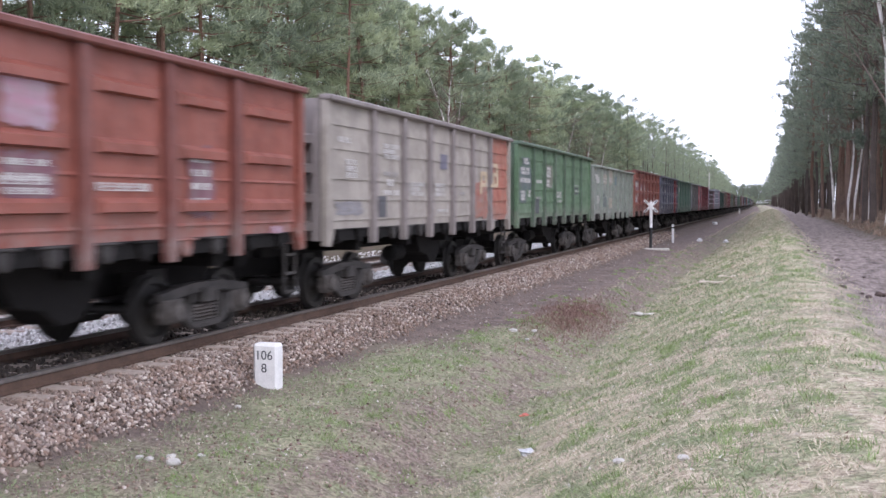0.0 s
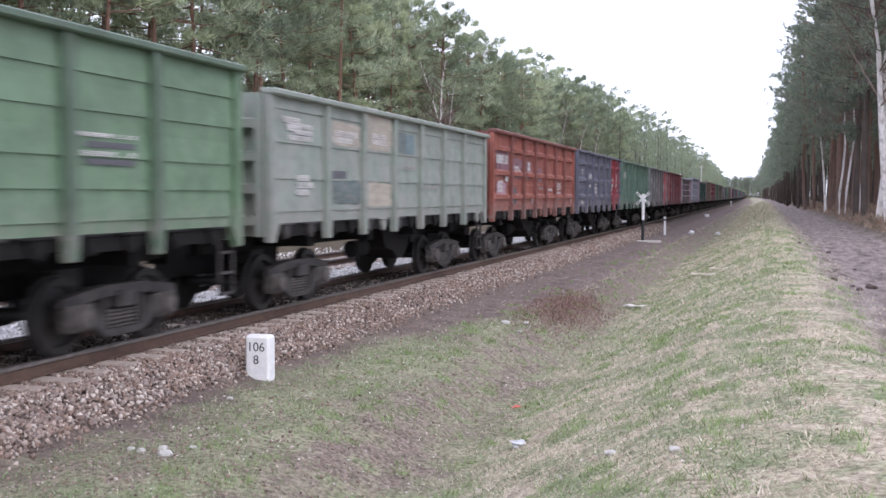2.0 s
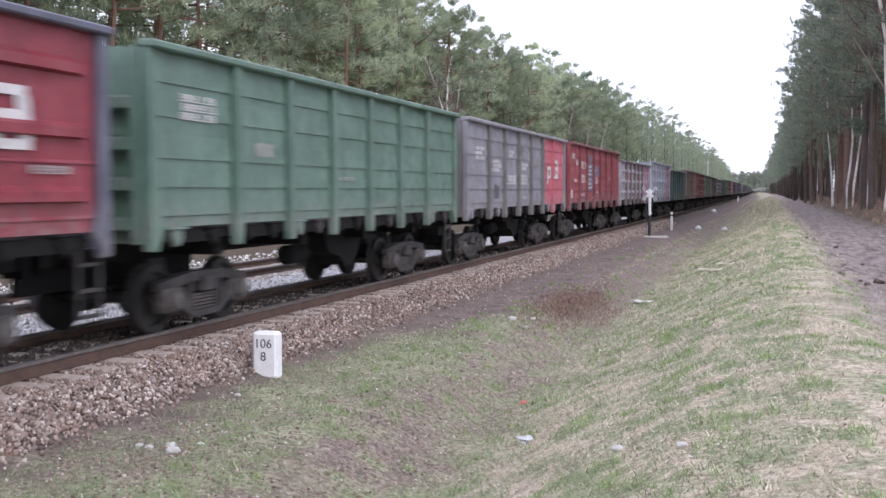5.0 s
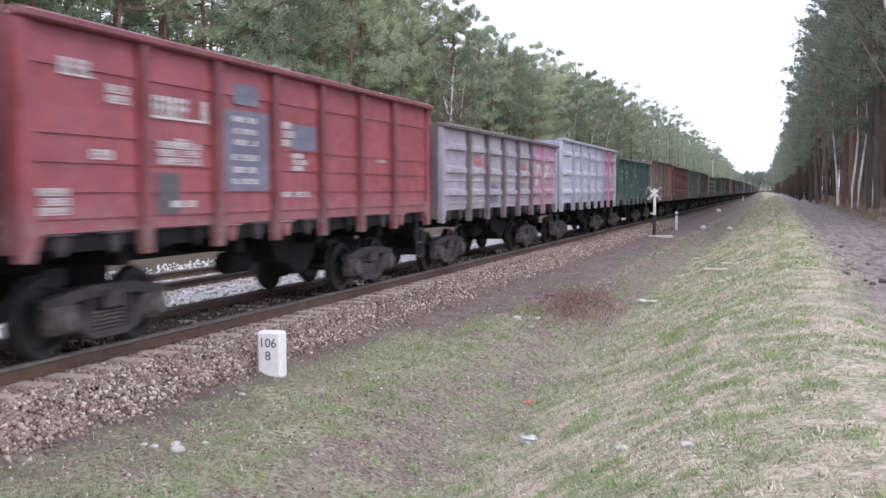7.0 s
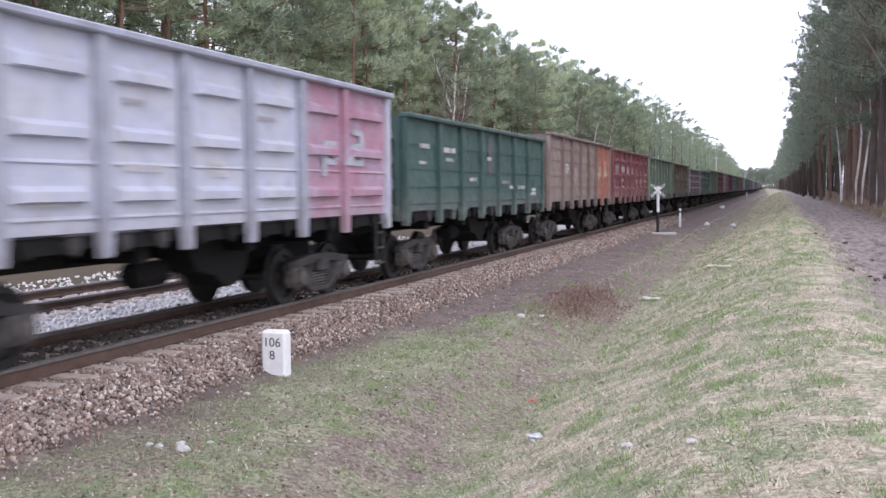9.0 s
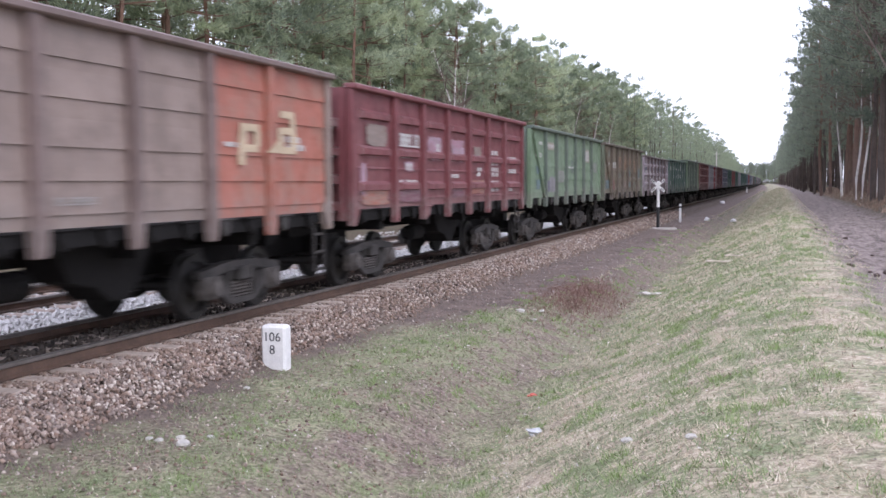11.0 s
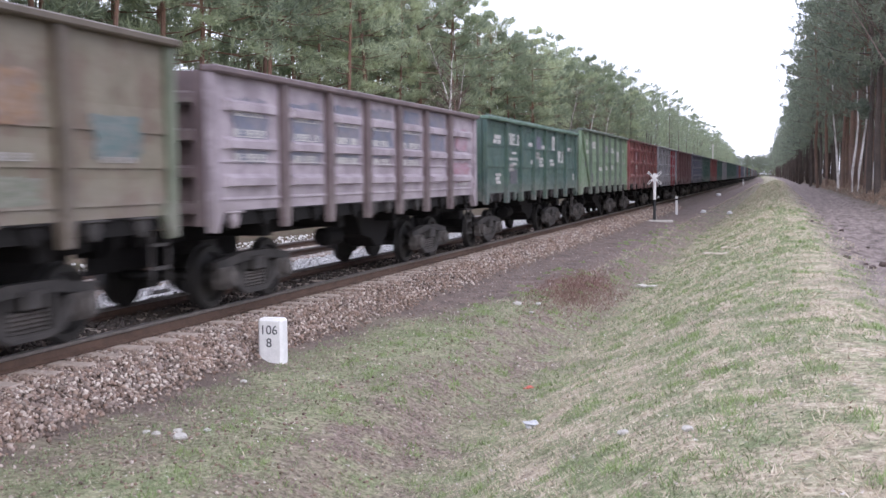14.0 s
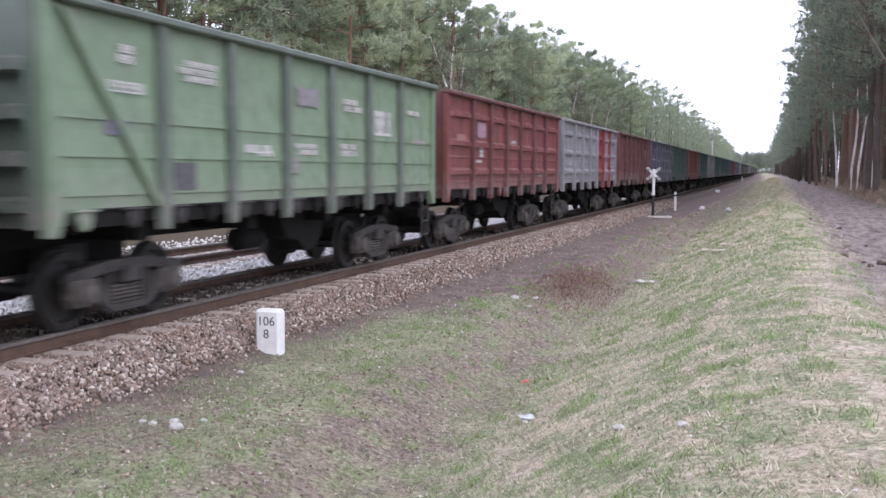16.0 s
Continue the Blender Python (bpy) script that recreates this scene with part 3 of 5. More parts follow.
def emblem_piece(bm, which):
    """A plain emblem: an open block with a tail down, a wedge, and an open block with a tail up."""
    def bar(y0, y1, z0, z1):
        box(bm, 0, 0.008, y0, y1, z0, z1)

    if which == 0:
        prism(bm, ((-0.5, 0.0), (-0.4, 0.0), (-0.36, 0.62), (-0.46, 0.62)), 0, 0.008)
        bar(-0.36, -0.16, 0.51, 0.62)
        bar(-0.385, -0.18, 0.2, 0.31)
        bar(-0.24, -0.15, 0.3, 0.52)
    elif which == 1:
        prism(bm, ((-0.12, 0.2), (0.12, 0.2), (0.12, 0.44)), 0, 0.008)
    else:
        bar(0.16, 0.25, 0.22, 0.6)
        bar(0.2, 0.48, 0.2, 0.31)
        prism(bm, ((0.39, 0.3), (0.49, 0.3), (0.47, 0.78), (0.37, 0.78)), 0, 0.008)
        bar(0.2, 0.45, 0.77, 0.88)
        bar(0.24, 0.4, 0.51, 0.62)


def bogie(w, y, near):
    b = put("bogie", stock("bolster", bolster, 0.02), BOGIE, w, pose(0, y, 0))
    for s in (-1, 1):
        put("side_frame", stock("side_frame", side_frame, 0.012), BOGIE, b, pose(s * 1.02, 0, 0, 0, 0, 0 if s > 0 else 180))
        for q in (-0.925, 0.925) if near else ():
            put("axle_box", stock("axle_box", axle_box, 0.01), AXLEBOX, b, pose(s * 1.02, q, 0, 0, 0, 0 if s > 0 else 180))
    for q in (-0.2, 0.0, 0.2) if near else ():
        put("spring", stock("spring", spring), AXLEBOX, b, pose(1.03, q, 0))
    put("brake_beam", stock("brake_beam", brake_beam), BLACK, b)
    axles = []
    for a in (-0.925, 0.925):
        axles.append(put("wheelset", stock("wheelset", wheelset) if near else stock("far_wheelset", lambda bm: wheelset(bm, 10)), WHEEL, b, pose(0, a, 0.478)))
    return axles


def wagon(spec, near):
    """A four-axle open wagon, its origin on the rails below its middle."""
    kind, colour, top, end_colour, end_bays, words = spec["kind"], spec["paint"], spec.get("top", 3.79), spec.get("end"), spec.get("bays", ()), spec["label"]
    w = new("open_wagon")
    tagged(w, words, "freight wagon", "wagons of the coal train")
    key = "%.2f" % top
    # end walls take the darker post paint, as painted shade between the wagons
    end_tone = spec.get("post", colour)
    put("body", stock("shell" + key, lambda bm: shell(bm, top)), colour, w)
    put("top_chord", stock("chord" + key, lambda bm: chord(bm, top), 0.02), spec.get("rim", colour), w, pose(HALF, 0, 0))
    for s in (-1, 1):
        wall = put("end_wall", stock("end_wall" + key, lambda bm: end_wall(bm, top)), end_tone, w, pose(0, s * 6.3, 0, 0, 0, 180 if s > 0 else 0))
        if near:
            for z in (1.55, 2.05, 2.56, 3.08):
                put("end_rib", stock("end_rib", end_rib), end_tone, wall, pose(0, -0.03, z))
            for x in (-HALF + 0.13, HALF - 0.14):
                put("end_post", stock("end_post" + key, lambda bm: end_post(bm, top)), end_tone, wall, pose(x, -0.03, 0))
    put("floor_slab", stock("floor_slab", floor_slab), BLACK, w)
    for i, (a, b) in enumerate(BAYS):
        width = b - a + 0.16
        seams = spec.get("seams", FIVE_SEAMS)
        build = (lambda bm: flat_bay(bm, width, top, seams)) if kind == "flat" else (lambda bm: pressed_bay(bm, width, top))
        put("side_panel", stock("%s%.2f_%s_%s" % (kind, width, key, seams[1]), build), end_colour if i in end_bays else colour, w, pose(HALF, (a + b) / 2, 0))
    for i, y in enumerate(POSTS):
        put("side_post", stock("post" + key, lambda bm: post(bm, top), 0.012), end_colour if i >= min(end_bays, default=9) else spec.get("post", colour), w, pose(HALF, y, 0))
    for s in (-1, 1):
        put("corner_post", stock("corner%d%s" % (s, key), lambda bm: corner(bm, top, s)), spec.get("corner", colour), w, pose(HALF, s * 6.5, 0))
    put("centre_sill", stock("centre_sill", centre_sill), BLACK, w)
    axles = bogie(w, -4.325, near) + bogie(w, 4.325, near)
    put("hatch_gear", stock("hatch_gear", discharge), BLACK, w, pose(0, 1.2, 0))
    if near:
        for y in (-4.3, -1.4, 1.4, 4.3):
            for turn in (0, 180):
                put("cross_beam", stock("cross_beam", cross_beam), BLACK, w, pose(0, y, 0, 0, 0, turn))
        # black slab added over each bogie to close the bright gap beyond
        for y in (-4.6, 4.6):
            put("brake_rigging", stock("brake_rigging", gap_filler), BLACK, w, pose(0, y, 0))
        for a, b in BAYS:
            for q in (0.25, 0.75):
                put("hatch_lock", stock("latch", latch, 0.01), BLACK if random.random() < 0.55 else colour if random.random() < 0.25 else BOGIE, w, pose(HALF - 0.02, a + (b - a) * q, 0))
            put("hatch", stock("hatch", hatch_row), BLACK, w, pose(HALF - 0.06, (a + b) / 2, 0))
        put("air_tank", stock("air_tank", lambda bm: cylinder(bm, 0.17, -0.55, 0.55, -0.7, 1.12)), BLACK, w, pose(0, -1.4, 0))
        put("brake_cylinder", stock("brake_cylinder", lambda bm: cylinder(bm, 0.18, -0.4, 0.4, 0.5, 0.8)), BLACK, w, pose(0, -0.2, 0))
        put("ladder", stock("ladder", ladder), spec.get("ladder", BOGIE), w, pose(HALF - 0.1, 6.3, 0))
        for s in (-1, 1):
            put("coupler", stock("coupler", coupler), BLACK, w, pose(0, s * 6.5, 0, 0, 0, 0 if s > 0 else 180))
    if spec.get("brace"):
        put("brace", stock("brace" + key, lambda bm: brace(bm, top)), colour, w, pose(HALF + 0.03, -6.45, 0))
    for y, z, a, b, material in spec.get("marks", ()):
        mark_at(w, y, z, a, b, material)
    if near and spec.get("marks"):
        for a, b in BAYS:
            if random.random() < 0.35:
                mark_at(w, (a + b) / 2 + random.uniform(-0.25, 0.25), random.choice((1.75, 2.1, 2.15, 2.5, 3.0)), random.uniform(0.35, 0.8), random.choice((0.07, 0.09, 0.2)), random.choice((WHITEMARK, FAINTMARK)))
    if "emblem" in spec:
        z, size, material = spec["emblem"]
        for which, out in ((0, 0.034), (1, 0.116), (2, 0.034)):
            put("emblem", stock("emblem%d" % which, lambda bm: emblem_piece(bm, which)), material, w, Matrix.Translation((HALF + out, 4.3, z)) @ Matrix.Diagonal((1, size * 1.95, size, 1)), "plain light emblem")
    return w, axles


def coat(name, r, g, b, **more):
    return paint(name, (r, g, b), **more)


RUST_ORANGE = coat("orange_brown_paint", 0.25, 0.074, 0.052)
RUST_RED = coat("brick_red_paint", 0.175, 0.046, 0.043)
DULL_RED = coat("dull_red_paint", 0.275, 0.06, 0.072)
MAROON = coat("maroon_paint", 0.125, 0.037, 0.04)
WARM_GREY = coat("warm_grey_paint", 0.34, 0.305, 0.27)
COOL_GREY = coat("cool_grey_paint", 0.22, 0.215, 0.235)
SLATE = coat("slate_blue_paint", 0.095, 0.098, 0.135)
BRIGHT_GREEN = coat("leaf_green_paint", 0.11, 0.185, 0.108)
PALE_GREEN = coat("pale_grey_green_paint", 0.21, 0.245, 0.21, second=(0.27, 0.27, 0.25))
LIGHT_GREEN = coat("light_green_paint", 0.155, 0.225, 0.142, second=(0.185, 0.24, 0.172))
SEA_GREEN = coat("sea_green_paint", 0.10, 0.17, 0.13)
DARK_GREEN = coat("dark_green_paint", 0.04, 0.085, 0.074)
LAVENDER = coat("pale_lavender_paint", 0.43, 0.44, 0.52, rust=0.2, second=(0.47, 0.46, 0.49))
PINK = coat("faded_pink_paint", 0.36, 0.185, 0.245, second=(0.40, 0.32, 0.40))
TAN = coat("pinkish_tan_paint", 0.24, 0.18, 0.155)
SALMON = coat("salmon_paint", 0.34, 0.115, 0.08, second=(0.30, 0.17, 0.13))
CRIMSON = coat("crimson_paint", 0.22, 0.025, 0.038)
ROSE = coat("rose_red_paint", 0.47, 0.12, 0.15)
FADED_RED = coat("faded_red_brown_paint", 0.17, 0.05, 0.056, second=(0.15, 0.045, 0.05))
TEAL = coat("teal_green_paint", 0.048, 0.09, 0.08, second=(0.07, 0.115, 0.085))
FLAKED = coat("flaking_olive_brown_paint", 0.165, 0.145, 0.105, rust=0.9, second=(0.125, 0.08, 0.062))
OLIVE = coat("dull_olive_green_paint", 0.13, 0.15, 0.105)
LILAC = coat("flaking_lilac_white_paint", 0.36, 0.31, 0.345, rust=0.6, second=(0.20, 0.165, 0.185))
COBALT = coat("worn_blue_stencil_paint", 0.12, 0.14, 0.21, rust=0.5, second=(0.22, 0.20, 0.24))
WEATHERED = coat("weathered_lilac_grey_paint", 0.30, 0.275, 0.315, rust=0.5, second=(0.42, 0.39, 0.43))
RUST_OCHRE = coat("ochre_rust_bloom", 0.20, 0.115, 0.06, rust=0.9, second=(0.12, 0.07, 0.05))
CREAM = coat("dirty_cream_paint", 0.40, 0.36, 0.29)
PURPLE = coat("faded_purple_paint", 0.17, 0.055, 0.085)
BLUE_GREEN = coat("bluish_green_paint", 0.075, 0.125, 0.125)
SKY_BLUE = coat("faded_sky_blue_paint", 0.10, 0.19, 0.21)
GREY = coat("dull_grey_paint", 0.225, 0.22, 0.24)
# darker, rustier copies of the paints for posts, rims and, as painted shade, end walls
RUSTY_SHADED = {}
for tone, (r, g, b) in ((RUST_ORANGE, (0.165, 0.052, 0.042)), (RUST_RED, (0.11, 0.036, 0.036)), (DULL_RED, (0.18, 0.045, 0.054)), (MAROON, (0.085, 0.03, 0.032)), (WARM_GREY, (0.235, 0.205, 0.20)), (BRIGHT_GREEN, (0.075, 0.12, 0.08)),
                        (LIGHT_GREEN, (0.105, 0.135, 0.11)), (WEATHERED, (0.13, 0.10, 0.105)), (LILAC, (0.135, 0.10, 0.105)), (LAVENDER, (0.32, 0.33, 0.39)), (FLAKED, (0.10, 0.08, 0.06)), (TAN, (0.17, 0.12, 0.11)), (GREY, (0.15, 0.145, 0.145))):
    RUSTY_SHADED[tone.name] = coat(tone.name + "_on_posts", r, g, b, rust=0.6)
W, D, B = WHITEMARK, DARKMARK, BLUEMARK

